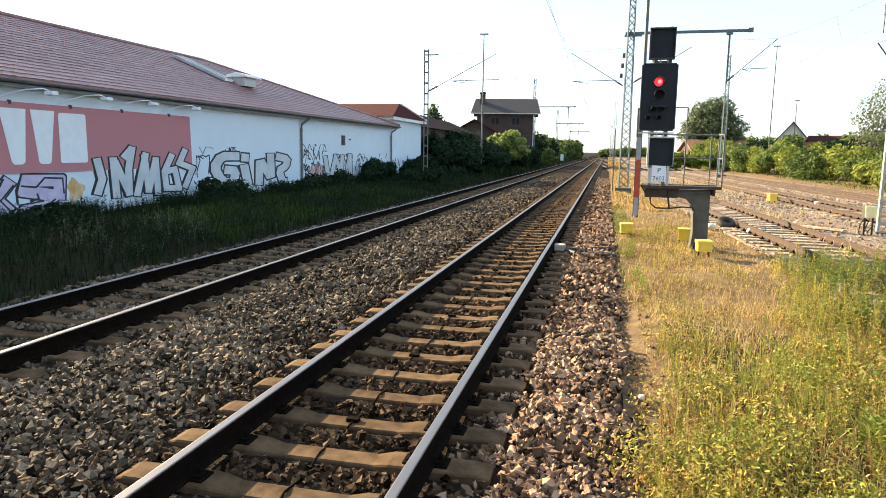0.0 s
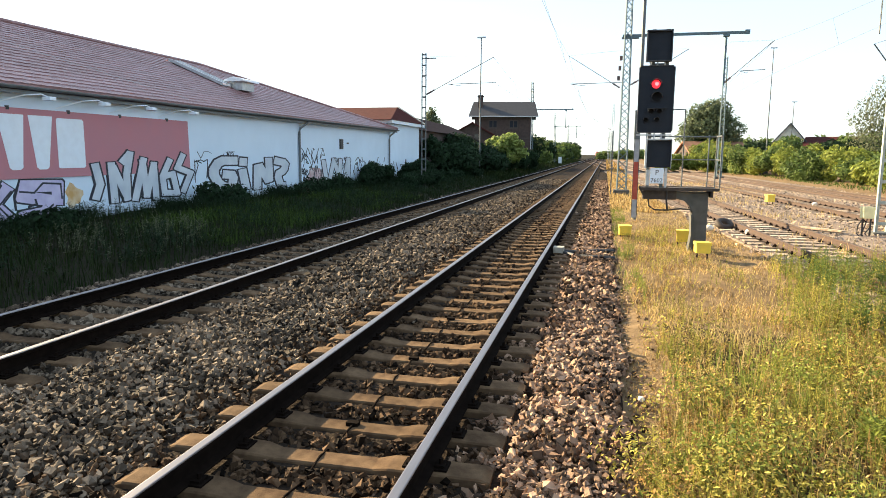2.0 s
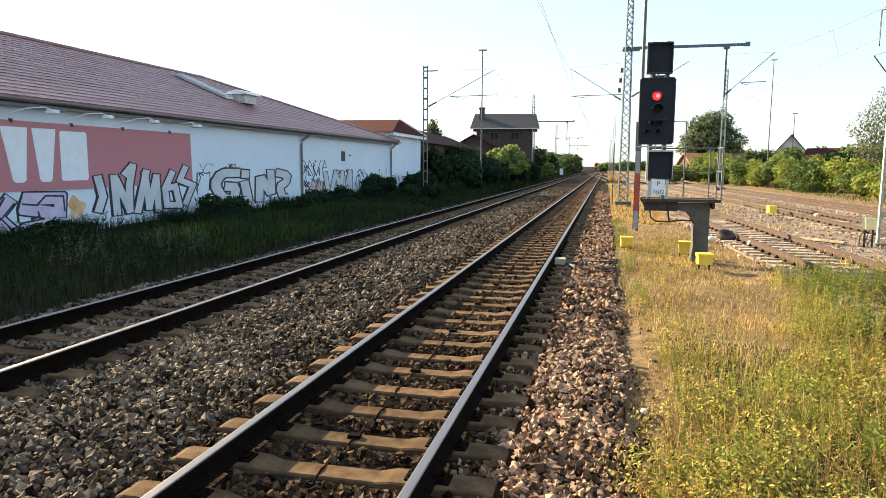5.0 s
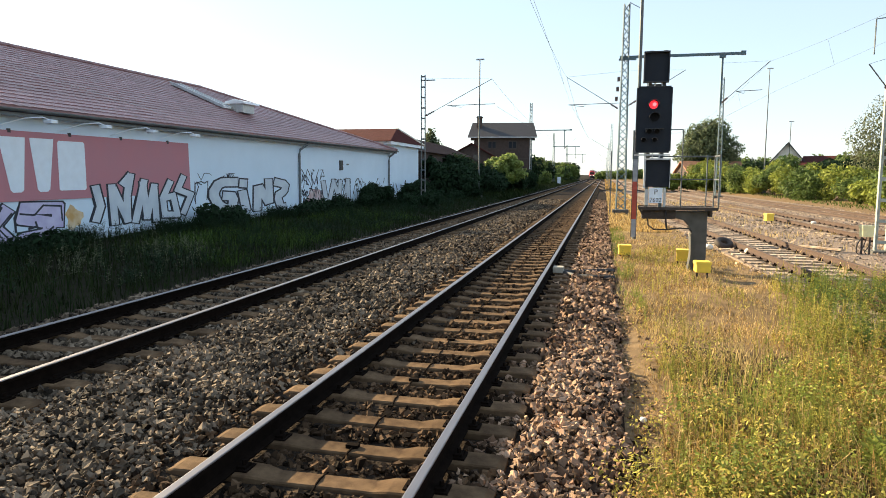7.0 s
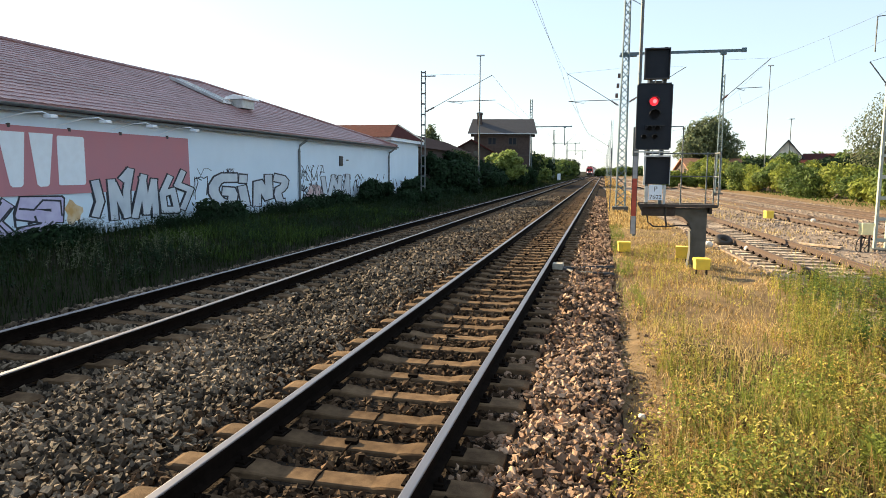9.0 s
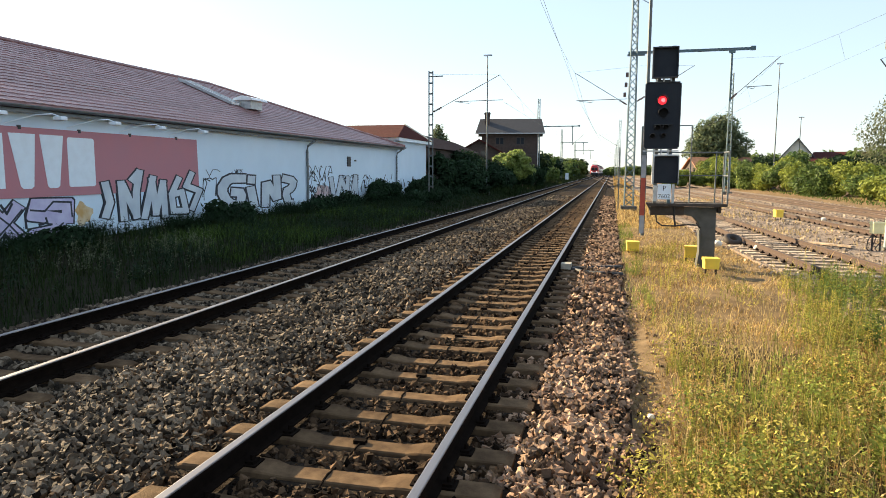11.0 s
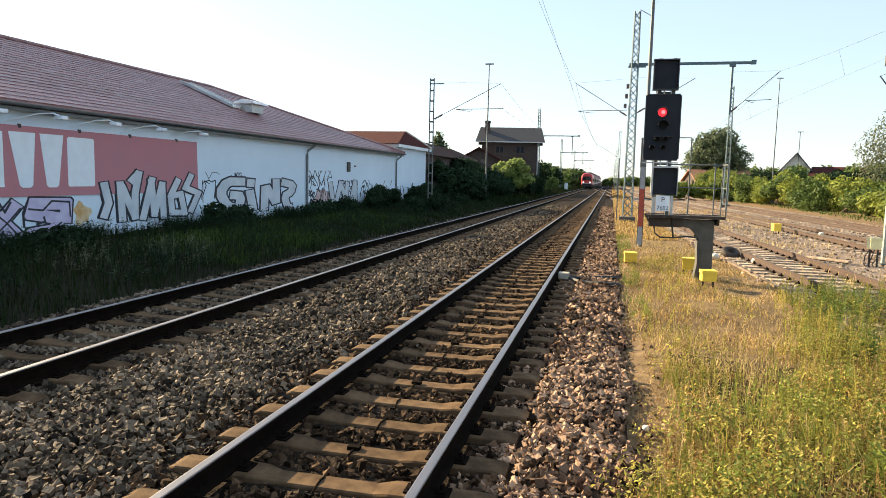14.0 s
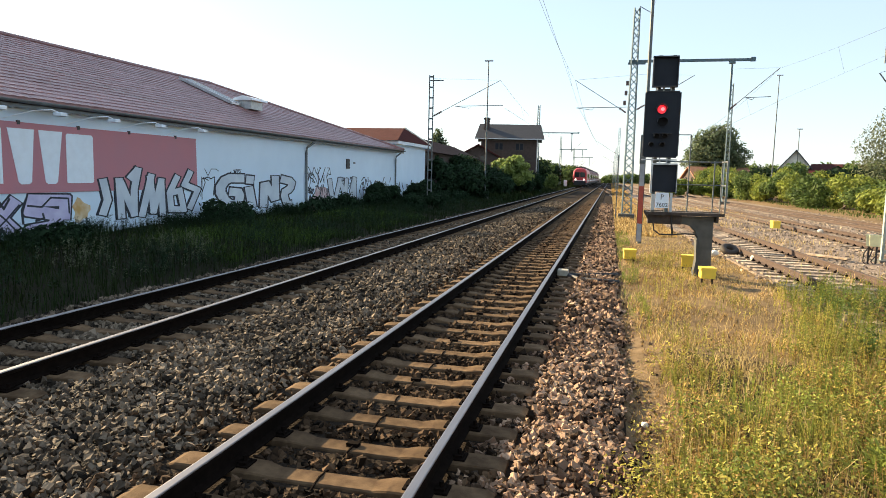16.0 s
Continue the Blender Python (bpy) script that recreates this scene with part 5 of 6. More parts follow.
shrub(24.4, 68, 0.1, [(0, 0, 6.5, 2.2, 2.2, 2.4), (1.6, 0, 5.2, 2.0, 2.0, 2.3), (-1.8, 0, 5.0, 1.6, 1.6, 2.0), (0.6, 0, 8.2, 1.4, 1.4, 1.3), (2.8, 0, 6.8, 1.7, 1.7, 2.2), (-0.6, 0, 3.4, 2.2, 2.2, 1.8)], 8500, 0.1, "leaf_grey", "airy grey-green willow-like tree", "feathery_tree", "", 7, 0.5)
for k in range(15):
    y = 44 + k * 5.0
    x = 20.4 - 0.075 * (y - 44) + q.uniform(-0.5, 0.5)
    hh = 2.5 + 0.018 * (y - 44) + q.uniform(-0.3, 0.5)
    shrub(x, y, -0.1, blob_row(q, -1.4, 1.8, -2.6, 2.6, 10, 0.75, 1.2, 0.4, hh - 0.5), 5000, 0.16, ("leaf_lime", "leaf", "leaf_lime", "leaf")[k % 4], "sunlit green hedge shrub beside the sidings", "hedge_shrub", "hedge beyond the sidings", 4)
for x, y in ((8.6, 97), (10.4, 99), (12.3, 98), (14.0, 100)):
    shrub(x, y, 0.0, blob_row(q, -1.2, 1.2, -1.0, 1.0, 7, 0.5, 0.85, 0.5, 1.7), 2600, 0.18, "leaf_lime", "low green shrub before the brick shed", "shed_shrub", "shrubs before the shed", 3)
for k, (x, y, h) in enumerate(((24.5, 62, 3.6), (24.0, 74, 4.2), (26.5, 84, 4.8), (23.0, 92, 4.6), (30.5, 78, 4.6), (34.0, 92, 5.2), (37.5, 100, 5.4), (20.5, 104, 4.2), (40.0, 84, 5.0))):
    shrub(x, y, 0.0, blob_row(q, -2.4, 2.4, -2.2, 2.2, 9, 1.0, 1.6, 0.8, h - 1.0), 4000, 0.26, ("leaf", "leaf_dark", "leaf")[k % 3], "green garden shrub behind the hedge", "garden_shrub", "garden shrubs", 4)
for k in range(10):
    shrub(30 + k * 16 + q.uniform(-5, 5), 190 + q.uniform(-15, 15), 0.0, blob_row(q, -6, 6, -3, 3, 9, 2.0, 3.2, 1.2, 4.5 + q.uniform(0, 2)), 2200, 0.6, "leaf", "distant green tree on the skyline", "distant_tree", "far trees", 3)
for k in range(6):
    shrub(3 + k * 5 + q.uniform(-1, 1), 330 + k * 12, 0.0, blob_row(q, -5, 5, -3, 3, 8, 1.6, 2.6, 1.0, 3.0), 1500, 0.6, "leaf", "distant green tree on the skyline", "distant_tree", "far trees", 3)


def scatter(n, x0, x1, y0, y1, power=1.0):
    u = rng.random(n) ** power
    return np.stack([x0 + (x1 - x0) * rng.random(n), y0 + (y1 - y0) * u], 1)


def clumpy(n, x0, x1, y0, y1, power, scale, keep):
    p = scatter(int(n / keep), x0, x1, y0, y1, power)
    f = np.sin(p[:, 0] * scale + 1.3 * np.sin(p[:, 1] * scale * 0.7)) * np.sin(p[:, 1] * scale * 0.8 + np.sin(p[:, 0] * scale * 1.3)) + 0.5 * rng.normal(size=len(p))
    return p[np.argsort(-f)[:n]]


def weeds(name, p, z, height, leaf, per, material):
    """Upright stems with narrow leaves set round them."""
    n = len(p)
    h = height * (0.55 + 0.8 * rng.random(n))
    lean = rng.normal(size=(n, 2)) * 0.16 * h[:, None]
    i = np.repeat(np.arange(n), per)
    f = 0.15 + 0.85 * rng.random(n * per)
    c = np.stack([p[i, 0] + lean[i, 0] * f, p[i, 1] + lean[i, 1] * f, z[i] + h[i] * f], 1)
    a = rng.random(n * per) * 6.283
    up = 0.3 + 0.6 * rng.random(n * per)
    d = np.stack([np.cos(a), np.sin(a), up], 1)
    d /= np.linalg.norm(d, axis=1)[:, None]
    s = np.stack([-np.sin(a), np.cos(a), 0 * a], 1)
    L = (leaf * (0.5 + rng.random(n * per)) * (1.25 - 0.6 * f))[:, None]
    V = np.stack([c, c + d * L * 0.5 + s * L * 0.12, c + d * L - np.array([0, 0, 0.15]) * L, c + d * L * 0.5 - s * L * 0.12], 1).reshape(-1, 3)
    Q = np.arange(n * per * 4).reshape(-1, 4)
    # the stems
    w = 0.004
    foot = np.stack([p[:, 0], p[:, 1], z - 0.03], 1)
    tip = np.stack([p[:, 0] + lean[:, 0], p[:, 1] + lean[:, 1], z + h], 1)
    side = np.array([w, 0, 0])
    V2 = np.stack([foot - side, foot + side, tip + side * 0.4, tip - side * 0.4], 1).reshape(-1, 3)
    Q2 = len(V) + np.arange(n * 4).reshape(-1, 4)
    return np_mesh(name, np.concatenate([V, V2]), np.concatenate([Q, Q2]), M[material])


def gz(p):
    return ground_z(p[:, 0], p[:, 1])


# dry strip between the running lines and the sidings; a sandy edge stays bare beside the ballast
def sandy_edge(y):
    return 0.32 + 0.4 * np.clip((y - 4.9) / 1.2, 0, 1) * np.clip((12.5 - y) / 3.0, 0, 1) + 0.07 * np.sin(y * 2.3) + 0.05 * np.sin(y * 5.1)


p = scatter(46000, 0.3, 5.2, 2.2, 34, 1.5)
p = p[(p[:, 1] > 7.5) | (p[:, 0] < 1.0) | (rng.random(len(p)) < 0.3)]
patchy = np.sin(p[:, 0] * 3.1 + 1.7 * np.sin(p[:, 1] * 1.1)) * np.sin(p[:, 1] * 1.9 + np.sin(p[:, 0] * 2.7))
p = p[(rng.random(len(p)) < 0.62 + 0.5 * patchy)]
p = p[(p[:, 0] > sandy_edge(p[:, 1]) + 0.09 * rng.normal(size=len(p)) - 0.08) & (p[:, 0] < 4.7 - 0.056 * p[:, 1] + 0.2 * np.sin(p[:, 1] * 0.9))]
stuff("dry_grass", blades("dry_grass", p, gz(p), 0.085, 0.0045, M["straw"], 1.7), "dry straw-yellow grass beside the running lines", "grass")
p = scatter(2600, 0.3, 0.85, 4, 13)
stuff("straw_litter", blades("straw_litter", p, gz(p), 0.03, 0.004, M["weed_brown"], 3.0), "brown straw litter on the sandy edge", "grass")
p = clumpy(9000, 0.5, 4.4, 8.0, 24, 1.2, 2.1, 0.35)
p = p[(p[:, 0] > sandy_edge(p[:, 1])) & (p[:, 0] < 4.7 - 0.056 * p[:, 1])]
stuff("dead_grass_mat", blades("dead_grass_mat", p, gz(p), 0.05, 0.007, M["weed_brown"], 2.6), "flattened brown dead grass in patches", "grass")
p = clumpy(7000, 0.6, 4.8, 2.2, 17, 0.9, 2.6, 0.5)
p = p[(p[:, 0] > sandy_edge(p[:, 1]) + 0.05) & (p[:, 1] < 9.5 + 0.9 * p[:, 0])]
stuff("tall_dry_grass", blades("tall_dry_grass", p, gz(p), 0.18, 0.0032, M["straw"], 1.5), "tall dry grass with bent stalks", "grass")


def near_patch(n, scale, keep, shift):
    p = clumpy(n, 0.4, 4.6, 2.3, 10.5, 1.15, scale, keep) + np.array([shift, 0])
    return p[(p[:, 0] > sandy_edge(p[:, 1]) + 0.06 * np.sin(p[:, 1] * 6.3)) & (p[:, 1] < 6.3 + 0.9 * p[:, 0] + 0.5 * np.sin(p[:, 0] * 2.9) + 0.9 * rng.normal(size=len(p)))]


for name, n, scale, keep, shift, h, leaf, per, m, label in (
        ("yellow_weeds", 3600, 2.2, 0.4, 0.0, 0.24, 0.032, 36, "weed", "bushy yellow-green weeds by the ballast edge"),
        ("withered_weeds", 1900, 1.7, 0.4, 0.13, 0.25, 0.03, 30, "weed_brown", "withered brown weeds among green ones"),
        ("straw_tufts", 1100, 3.1, 0.4, 0.05, 0.3, 0.045, 16, "straw", "pale straw tufts with small seed heads"),
        ("fresh_weeds", 1700, 1.3, 0.3, 0.2, 0.23, 0.034, 34, "leaf_lime", "fresh green weeds in patches")):
    p = near_patch(n, scale, keep, shift)
    stuff(name, weeds(name, p, gz(p), h, leaf, per, m), label, "weeds")
# low mounds of leafy weeds
for name, n, leaves, leaf, m, label in (("weed_mounds", 190, 46000, 0.019, "weed", "low yellow-green mounds of leafy weeds"), ("brown_mounds", 110, 36000, 0.015, "weed_brown", "low withered brown weed mounds"), ("green_mounds", 70, 26000, 0.018, "leaf_lime", "low fresh green weed mounds")):
    c = near_patch(n * 2, 1.9, 0.5, q.uniform(-0.2, 0.2))[:n]
    g = gz(c)
    r = 0.1 + 0.24 * rng.random(len(c)) ** 1.5
    stuff(name, leaf_cloud(name, [(x, y, z + 0.3 * k, k * 1.15, k * 1.15, 0.06 + k * 0.95) for (x, y), z, k in zip(c, g, r)], leaves, leaf, M[m]), label, "weeds")
p = clumpy(760, 1.6, 5.4, 7.5, 15, 1.0, 1.9, 0.4)
p = p[p[:, 0] > 1.0 + 0.17 * p[:, 1]]
stuff("green_weeds", weeds("green_weeds", p, gz(p), 0.5, 0.07, 28, "leaf_lime"), "tall leafy green weeds", "weeds")
p = clumpy(150, 3.2, 5.2, 8.4, 13.0, 1.0, 1.5, 0.4)
stuff("dark_leafy_weeds", weeds("dark_leafy_weeds", p, gz(p), 0.62, 0.11, 28, "leaf"), "tall dark green leafy weeds", "weeds")
p = np.array([2.05, 5.35]) + rng.normal(size=(26, 2)) * np.array([0.09, 0.12])
stuff("broad_leaf_weed", weeds("broad_leaf_weed", p, gz(p), 0.3, 0.11, 22, "leaf_lime"), "bright green broad-leaved weed clump", "weeds")
p = clumpy(700, 1.6, 5.4, 7.0, 15, 1.0, 1.4, 0.4)
p = p[p[:, 0] > 0.9 + 0.16 * p[:, 1]]
stuff("seeding_weeds", weeds("seeding_weeds", p, gz(p), 0.55, 0.05, 30, "weed"), "tall yellow seeding weeds", "weeds")


def plume_grass(x, y, h, lean, turn):
    """A dry stalk with a drooping feathery head."""
    g = thing("plume_grass", x, y, float(ground_z(x, y)), "dry grass stalk with a pale drooping plume", "grass", "plume grasses", turn)
    pts = [Vector((lean * (k / 6) ** 2, 0, h * (k / 6) * (1 - 0.12 * (k / 6) ** 3))) for k in range(7)]
    bm = bmesh.new()
    path_tube(bm, pts, 0.003, 4)
    part("stalk", bm, M["straw"], g)
    bm = bmesh.new()
    head = [pts[-1] + Vector((0.035 * k, 0, 0.012 * k - 0.008 * k * k)) for k in range(6)]
    for k, (a, b) in enumerate(zip(head[:-1], head[1:])):
        tube(bm, a, b, (0.006, 0.012, 0.015, 0.013, 0.008)[k], 6, (0.012, 0.015, 0.013, 0.008, 0.003)[k])
    part("plume", bm, M["straw"], g)


for k in range(16):
    yy = 6.3 + 0.42 * k
    plume_grass(0.75 + 0.3 * yy + q.uniform(-0.5, 0.5), yy, q.uniform(0.45, 0.7), q.uniform(0.08, 0.2), q.uniform(-40, 40))
p = clumpy(520, 0.3, 0.75, 2.5, 28, 1.2, 2.0, 0.3)
p = p[(p[:, 1] < 5) | (p[:, 1] > 10)]
stuff("edge_weeds", weeds("edge_weeds", p, gz(p), 0.16, 0.05, 12, "leaf_lime"), "small green weeds along the ballast edge", "weeds")
p = clumpy(500, 0.5, 2.6, 9, 22, 1.0, 1.7, 0.4)
stuff("edge_weeds", weeds("edge_weeds", p, gz(p), 0.2, 0.05, 14, "weed"), "scattered low yellow weeds", "weeds")
p = scatter(7000, 0.3, 2.7, 28, 95, 1.3)
stuff("brown_grass", blades("brown_grass", p, gz(p), 0.16, 0.012, M["weed_brown"], 1.1), "withered brown grass along the line", "grass")
p = scatter(8000, 0.3, 2.7, 28, 95, 1.3)
stuff("dry_grass", blades("dry_grass", p, gz(p), 0.17, 0.011, M["straw"], 1.0), "dry straw-yellow grass further along the line", "grass")
p = scatter(5000, 0.3, 2.7, 95, 400, 1.5)
stuff("dry_grass", blades("dry_grass", p, gz(p), 0.25, 0.05, M["weed_brown"], 0.8), "dry grass far along the line", "grass")
p = clumpy(2200, 5.2, 9.2, 16, 60, 1.0, 0.8, 0.3)
stuff("siding_grass", blades("siding_grass", p, p[:, 0] * 0 - 0.28, 0.18, 0.008, M["straw"], 0.9), "thin dry grass between the sidings", "grass")
p = scatter(2500, 16.5, 19, 30, 110, 1.0)
stuff("hedge_grass", blades("hedge_grass", p, p[:, 0] * 0 - 0.3, 0.25, 0.03, M["meadow_light"], 0.7), "yellow-green grass before the hedge", "grass")
p = scatter(13000, 0.35, 4.7, -6, 2.4, 1.0)
stuff("dry_grass", blades("dry_grass", p, gz(p), 0.12, 0.006, M["straw"], 1.5), "dry trampled grass underfoot", "grass")
# shaded bank on the far side
p = clumpy(2600, -14.4, -13.2, 11, 46, 1.0, 1.1, 0.5)
stuff("wall_weeds", weeds("wall_weeds", p, gz(p), 0.38, 0.1, 18, "leaf_dark"), "dark tall weeds along the wall foot", "weeds")
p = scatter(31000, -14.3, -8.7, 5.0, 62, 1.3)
stuff("bank_grass", blades("bank_grass", p, gz(p), 0.26, 0.008, M["meadow"], 0.9), "green grass on the shaded bank, its colour darkened for the shade", "grass")
p = clumpy(2600, -14.2, -9.2, 6.0, 60, 1.2, 0.9, 0.35)
stuff("bank_weeds", weeds("bank_weeds", p, gz(p), 0.45, 0.1, 16, "leaf_dark"), "dark leafy weeds on the shaded bank", "weeds")
p = clumpy(5500, -12.6, -9.3, 15, 34, 1.0, 0.7, 0.35)
stuff("fresh_bank_grass", blades("fresh_bank_grass", p, gz(p), 0.24, 0.009, M["meadow_light"], 1.2), "lighter green grass patches on the bank", "grass")
p = clumpy(120, -12.2, -9.4, 11.5, 16.5, 1.0, 1.3, 0.5)
stuff("pale_weeds", weeds("pale_weeds", p, gz(p), 0.4, 0.08, 18, "leaf_grey"), "pale grey-green weeds on the bank", "weeds")
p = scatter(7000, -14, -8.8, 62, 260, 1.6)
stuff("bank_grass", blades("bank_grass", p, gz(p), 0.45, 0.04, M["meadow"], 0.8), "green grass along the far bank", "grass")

# ---- the train ----
def carriage(train, y0, length, lead=False):
    """A coach or the leading unit; its nose is at y0, and it runs on towards +y."""
    prof = [(-1.42, 0.95), (-1.5, 1.3), (-1.5, 2.9), (-1.38, 3.5), (-0.95, 3.95), (0, 4.12), (0.95, 3.95), (1.38, 3.5), (1.5, 2.9), (1.5, 1.3), (1.42, 0.95)]
    bm = bmesh.new()
    secs = [(0.0, 0.86, 0.94), (0.25, 0.94, 0.98), (0.9, 1.0, 1.0), (length - 0.3, 1.0, 1.0), (length, 0.97, 0.99)] if lead else [(0.3, 1, 1), (length - 0.3, 1, 1)]
    rings = [[bm.verts.new((x * sx, y0 + yy + (0.14 * max(0, z - 2.0) if lead and yy < 0.5 else 0), 0.95 + (z - 0.95) * sz)) for x, z in prof] for yy, sx, sz in secs]
    n = len(prof)
    for a, b in zip(rings[:-1], rings[1:]):
        for k in range(n):
            bm.faces.new((a[k], a[(k + 1) % n], b[(k + 1) % n], b[k]))
    bm.faces.new(rings[0])
    bm.faces.new(rings[-1][::-1])
    body = part("body", bm, M["train_red" if lead else "train_dull"], train, "red painted bodyshell" if lead else "red bodyshell dulled in colour for distance haze")
    for s in (-1, 1):
        bm = bmesh.new()
        box(bm, s * 1.505 if s > 0 else -1.525, 1.525 if s > 0 else -1.505, y0 + (2.2 if lead else 0.8), y0 + length - 0.8, 1.9, 2.8)
        part("window_band", bm, M["glass"], body)
        bm = bmesh.new()
        box(bm, s * 1.505 if s > 0 else -1.52, 1.52 if s > 0 else -1.505, y0 + (1.2 if lead else 0.6), y0 + length - 0.6, 1.25, 1.5)
        part("side_stripe", bm, M["train_white"], body, "light grey stripe")
        for yy in (y0 + 3.0, y0 + length - 3.6):
            bm = bmesh.new()
            box(bm, s * 1.528 if s > 0 else -1.545, 1.545 if s > 0 else -1.528, yy, yy + 1.3, 1.0, 2.95)
            part("door", bm, M["train_white"], body, "light grey door")
    bm = bmesh.new()
    box(bm, -1.0, 1.0, y0 + 3, y0 + length - 2, 4.02, 4.3)
    part("roof_equipment", bm, M["train_dark"], body)
    bm = bmesh.new()
    box(bm, -1.2, 1.2, y0 + 0.5, y0 + length - 0.5, 0.45, 0.93)
    part("underframe", bm, M["train_dark"], train)
    for yy in (y0 + 3.2, y0 + length - 3.2):
        bm = bmesh.new()
        for dy in (-1.2, 1.2):
            for s in (-0.75, 0.75):
                tube(bm, (s - 0.07, yy + dy, 0.46), (s + 0.07, yy + dy, 0.46), 0.46, 16)
        box(bm, -1.0, 1.0, yy - 1.7, yy + 1.7, 0.4, 0.62)
        part("bogie", bm, M["train_dark"], train)
    if lead:
        bm = bmesh.new()
        for s in (-1, 1):
            bm = bmesh.new()
            prism(bm, [(s * 0.06, 2.15), (s * 1.12, 2.15), (s * 1.05, 3.15), (s * 0.06, 3.2)], "y", y0 - 0.03, y0 + 0.3)
            part("windscreen", bm, M["glass"], body)
        bm = bmesh.new()
        prism(bm, [(-1.25, 0.5), (1.25, 0.5), (1.25, 1.3), (-1.25, 1.3)], "y", y0 - 0.12, y0 + 0.2)
        part("buffer_beam", bm, M["train_dark"], body)
        for s in (-0.88, 0.88):
            bm = bmesh.new()
            tube(bm, (s, y0 - 0.12, 1.05), (s, y0 - 0.5, 1.05), 0.1, 10)
            tube(bm, (s, y0 - 0.5, 1.05), (s, y0 - 0.55, 1.05), 0.22, 14)
            part("buffer", bm, M["train_dark"], body)
            bm = bmesh.new()
            tube(bm, (s, y0 + 0.1, 1.62), (s, y0 - 0.06, 1.62), 0.2, 14)
            part("headlight", bm, M["head_light"], body, "lit white headlight")
        bm = bmesh.new()
        prism(bm, [(-1.3, 1.32), (1.3, 1.32), (1.3, 1.42), (-1.3, 1.42)], "y", y0 - 0.02, y0 + 0.2)
        part("front_stripe", bm, M["train_white"], body)
        bm = bmesh.new()
        path_tube(bm, [(-0.8, y0 + 8, 4.3), (0, y0 + 7, 4.9), (-0.8, y0 + 6, 5.5), (0.8, y0 + 6, 5.5), (0, y0 + 7, 4.9), (0.8, y0 + 8, 4.3)], 0.03, 5)
        part("pantograph", bm, M["steel"], body)


train = thing("passenger_train", FAR, 0, 0, "red regional passenger train with lit headlights", "train")
carriage(train, 0.0, 19.0, True)
for k in range(5):
    carriage(train, 19.6 + k * 26.6, 26.0)

# ---- tracks and ballast ----
SLEEPER_FIRST, SLEEPER_PITCH = 4.92 - 20 * 0.606, 0.606
conc, plank_s, clips = sleeper_mesh(M["concrete"]), plank_sleeper_mesh(), clip_mesh()
track("railway_track", NEAR, -10, 900, "running line with concrete sleepers and polished rails", SLEEPER_FIRST, SLEEPER_PITCH, 290, conc, clips=clips)
track("railway_track", FAR, -10, 900, "running line with concrete sleepers and polished rails", SLEEPER_FIRST + 0.2, SLEEPER_PITCH, 290, conc, clips=clips)
for x, first, count, turn, far_end, small in ((6.05, 2, 150, 3.0, 300, clips), (11.4, 14, 150, 3.5, 260, clips), (15.6, 24, 140, 3.4, 240, None)):
    track("siding_track", x, -10, 700, "rusty siding with weathered timber sleepers", first, 0.65, count, plank_s, True, turn, -0.07, clips=small, rail_end=far_end)


def shard():
    """A cube's corners and triangles, to be knocked into stones."""
    v = np.array([(x, y, z) for z in (-1, 1) for x, y in ((-1, -1), (1, -1), (1, 1), (-1, 1))]) * 0.62
    q = ((3, 2, 1, 0), (4, 5, 6, 7), (0, 1, 5, 4), (1, 2, 6, 5), (2, 3, 7, 6), (3, 0, 4, 7))
    return v, np.array([t for a, b, c, d in q for t in ((a, b, c), (a, c, d))])


def stones(name, p, z, r, label, material="stone"):
    """Angular crushed stones, each turned and squeezed its own way."""
    n = len(p)
    v, f = shard()
    V = v[None] + 0.25 * rng.normal(size=(n, 8, 3)) * np.array([1, 1, 0.8])
    V = V * (r * (0.6 + 0.75 * rng.random(n)))[:, None, None] * (0.5 + 0.95 * rng.random((n, 1, 3)))
    qn = rng.normal(size=(n, 4))
    qn /= np.linalg.norm(qn, axis=1)[:, None]
    w, x, y, zz = qn.T
    R = np.stack([1 - 2 * (y * y + zz * zz), 2 * (x * y - w * zz), 2 * (x * zz + w * y), 2 * (x * y + w * zz), 1 - 2 * (x * x + zz * zz), 2 * (y * zz - w * x), 2 * (x * zz - w * y), 2 * (y * zz + w * x), 1 - 2 * (x * x + y * y)], 1).reshape(n, 3, 3)
    V = np.einsum("nij,nkj->nki", R, V) + np.stack([p[:, 0], p[:, 1], z], 1)[:, None]
    F = (np.arange(n)[:, None, None] * 8 + f[None]).reshape(-1, 3)
    me = np_mesh(name, V.reshape(-1, 3), F, M[material])
    me.polygons.foreach_set("use_smooth", [False] * len(me.polygons))
    return stuff(name, me, label, "ballast")


def single_stones(p, z, r):
    kinds = []
    v, f = shard()
    for k in range(12):
        me = np_mesh("ballast_stone", (v + 0.25 * rng.normal(size=v.shape)) * r * (0.55 + 0.9 * rng.random(3)), f, M["stone_single"])
        me.polygons.foreach_set("use_smooth", [False] * len(me.polygons))
        kinds.append(me)
    for k in range(len(p)):
        s = new("ballast_stone", kinds[k % 12])
        s.parent = bed
        s.matrix_basis = pose(p[k, 0], p[k, 1], z[k], *(rng.random(3) * 360))


def clear_of_sleepers(p, centre, half=1.28, keep=0.17, shift=0.0):
    k = (p[:, 1] - SLEEPER_FIRST - shift) / SLEEPER_PITCH
    near = np.abs(k - np.round(k)) * SLEEPER_PITCH < keep
    return ~(near & (np.abs(p[:, 0] - centre) < half))


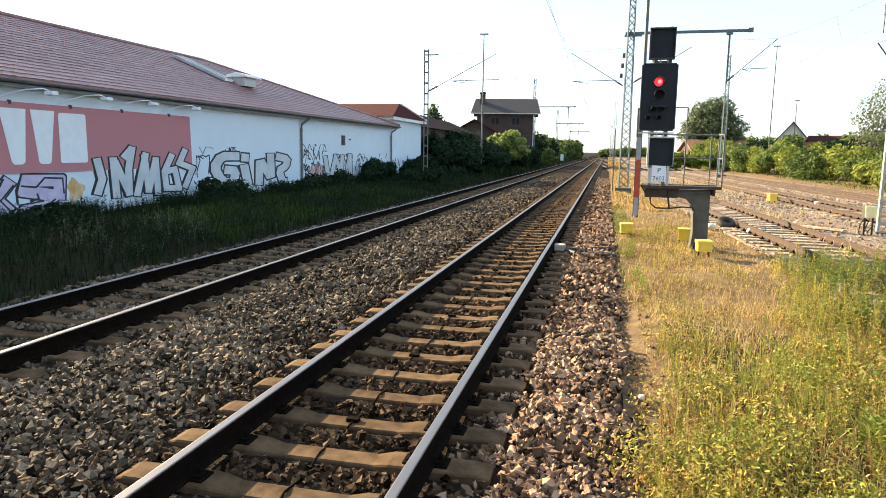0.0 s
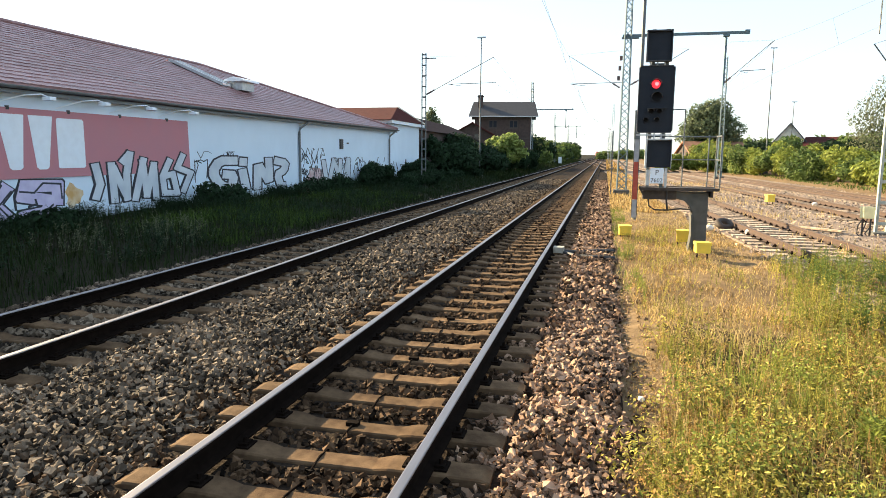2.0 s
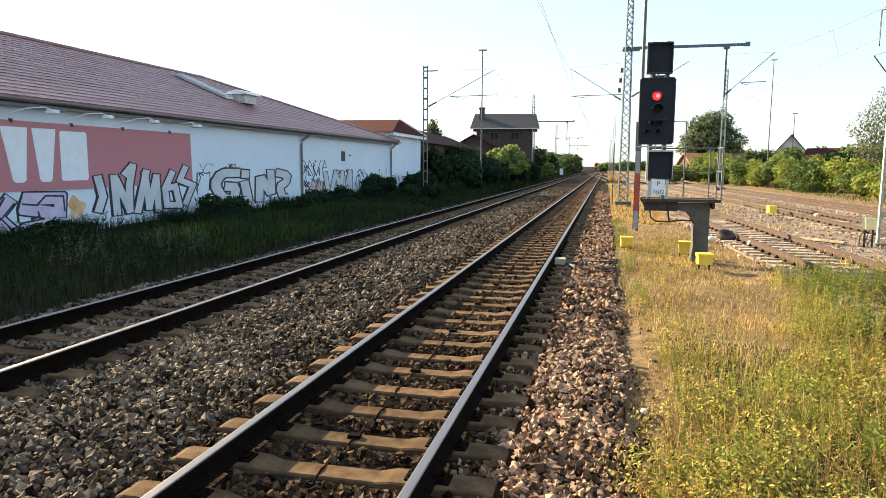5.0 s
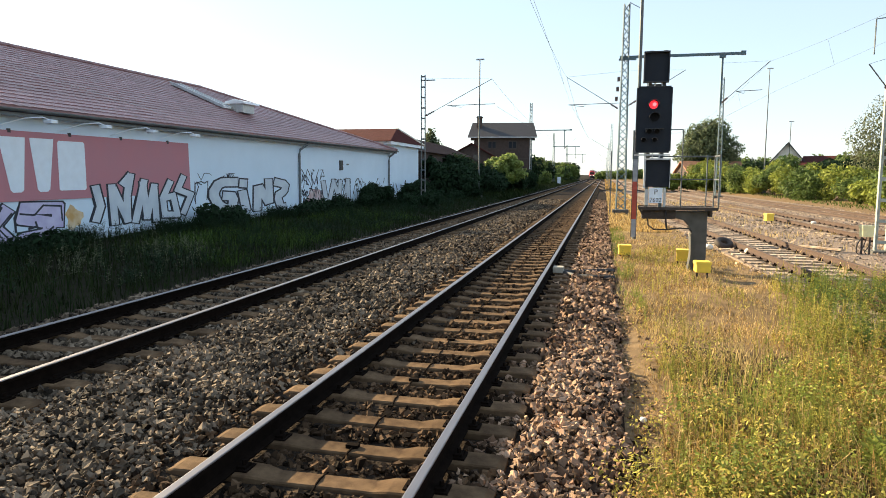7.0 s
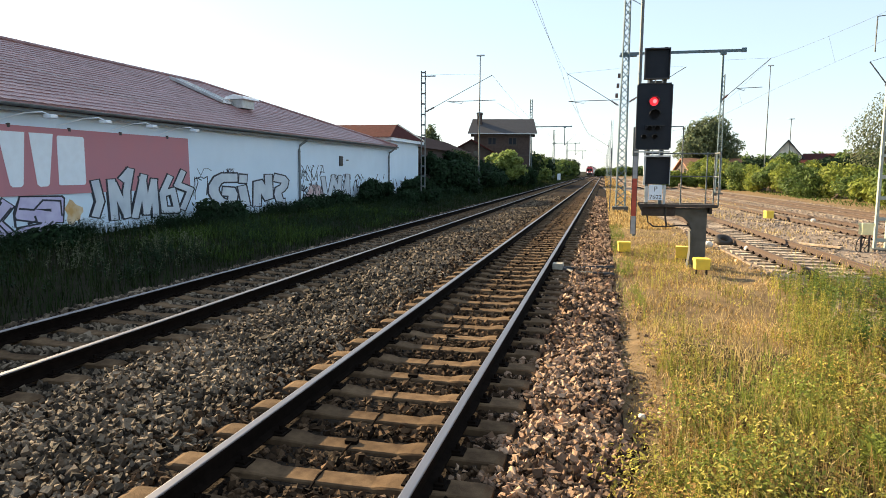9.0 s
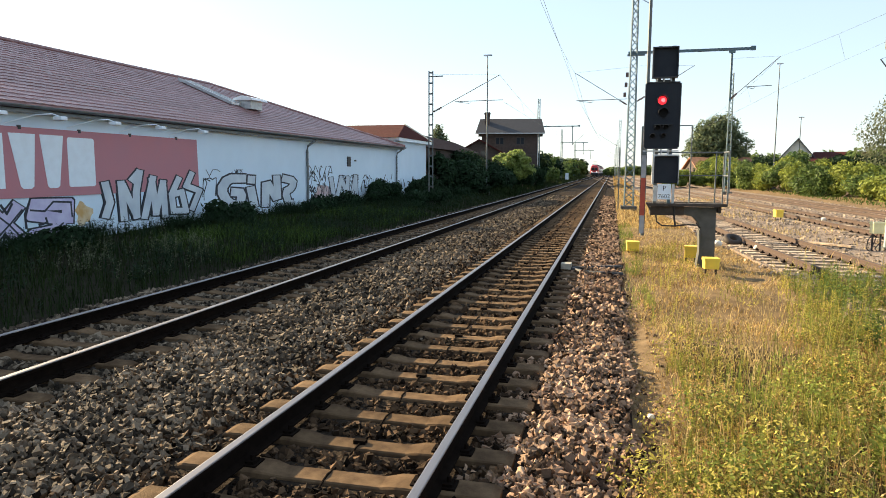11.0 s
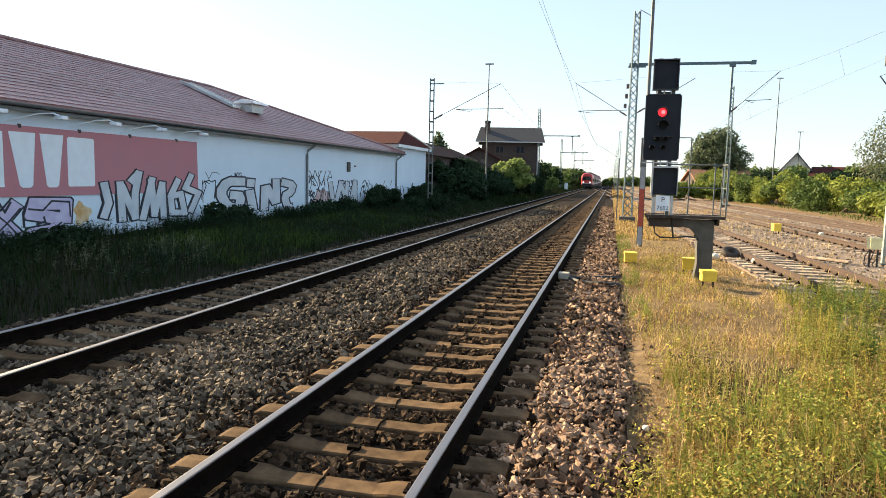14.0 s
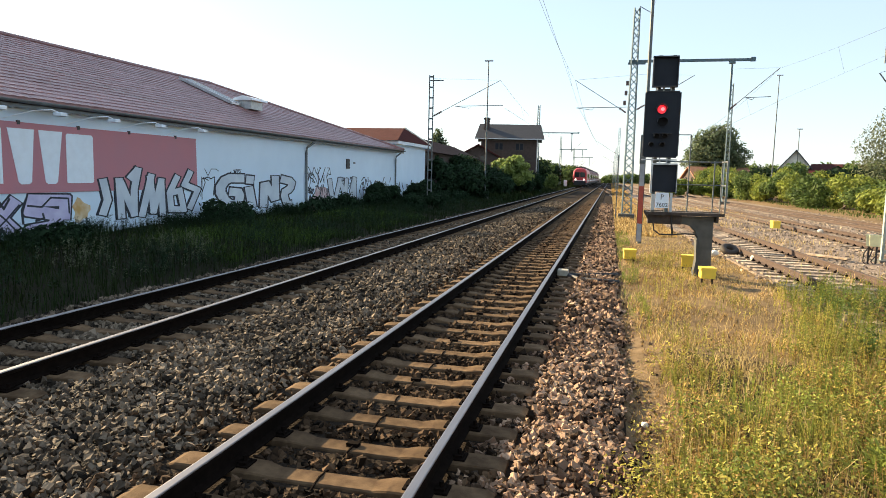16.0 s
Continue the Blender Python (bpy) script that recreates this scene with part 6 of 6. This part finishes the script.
def ballast():
    for n, x0, y0, y1, r in ((6500, -5.7, -6, 2.4, 0.045), (40000, -5.7, 2.4, 9.5, 0.029), (9000, -8.3, 4.5, 11, 0.036), (31000, -8.3, 9.5, 24, 0.038), (16000, -8.3, 24, 60, 0.045)):
        p = scatter(n, x0, -5.7 if n == 9000 else 0.46, y0, y1)
        ok = clear_of_sleepers(p, NEAR) & clear_of_sleepers(p, FAR, shift=0.2)
        ok &= np.abs(np.abs(p[:, 0] - NEAR) - GAUGE / 2) > 0.1
        ok &= np.abs(np.abs(p[:, 0] - FAR) - GAUGE / 2) > 0.1
        ok &= p[:, 0] < 0.27 + 0.05 * np.sin(p[:, 1] * 2.7) + 0.04 * np.sin(p[:, 1] * 6.1)
        p = p[ok]
        top = np.interp(p[:, 0], [-8.3, -7.8, -5.4, -4.6, -3.3, -3.0, -0.8, -0.55, -0.1, 0.42], [-0.28, -0.235, -0.225, -0.185, -0.2, -0.235, -0.235, -0.205, -0.2, -0.265])
        z = top + 0.02 * rng.normal(size=len(p))
        if n == 40000:
            # the nearest stones lie loose, one by one
            loose = (p[:, 0] > -0.85) & (p[:, 1] > 4.25) & (p[:, 1] < 4.6)
            single_stones(p[loose], z[loose], r)
            p, z = p[~loose], z[~loose]
        x = p[:, 0] + 0.3 * rng.normal(size=len(p))
        # the stones between the rails carry rail shadow in their colour
        for name, pick, m, label in (("ballast_stones", x < -3.2, "stone", "loose grey-brown crushed stone ballast"), ("oily_ballast_stones", (x >= -3.2) & (x < -0.85), "stone_track", "brown ballast between the rails, its colour darkened for the rail shadow"), ("rusty_ballast_stones", x >= -0.85, "stone_rust", "rust-stained crushed stone ballast beside the rail")):
            if pick.any():
                stones(name, p[pick], z[pick], r, label, m)
    # strays on the sandy edge
    p = scatter(900, 0.28, 0.8, 3.5, 13)
    p = p[rng.random(len(p)) < np.exp(-(p[:, 0] - 0.28) / 0.16)]
    stones("stray_stones", p, ground_z(p[:, 0], p[:, 1]) + 0.005, 0.022, "stray ballast stones on the sandy edge", "stone_rust")
    p = scatter(12000, 1.6, 17, 12, 62, 1.4)
    p = p[(p[:, 0] > 4.55 - 0.056 * p[:, 1] + 0.25 * rng.normal(size=len(p))) & (p[:, 0] < 18.4 - 0.05 * p[:, 1])]
    stones("siding_ballast_stones", p, p[:, 0] * 0 - 0.275, 0.04, "pale reddish ballast stones between the sidings", "stone_yard")


ballast()


# ---- what moves ----
def motions():
    # the train brakes from a steady run as it comes in on the far line
    rows = [(t, pose(FAR, y, 0)) for t, y in ((0, 648), (2, 566), (4, 488), (6.5, 393), (7, 375), (9.2, 307), (11.5, 243), (12.5, 219), (13.5, 196), (14.5, 175), (16, 147))]
    walk(train, rows)


motions()
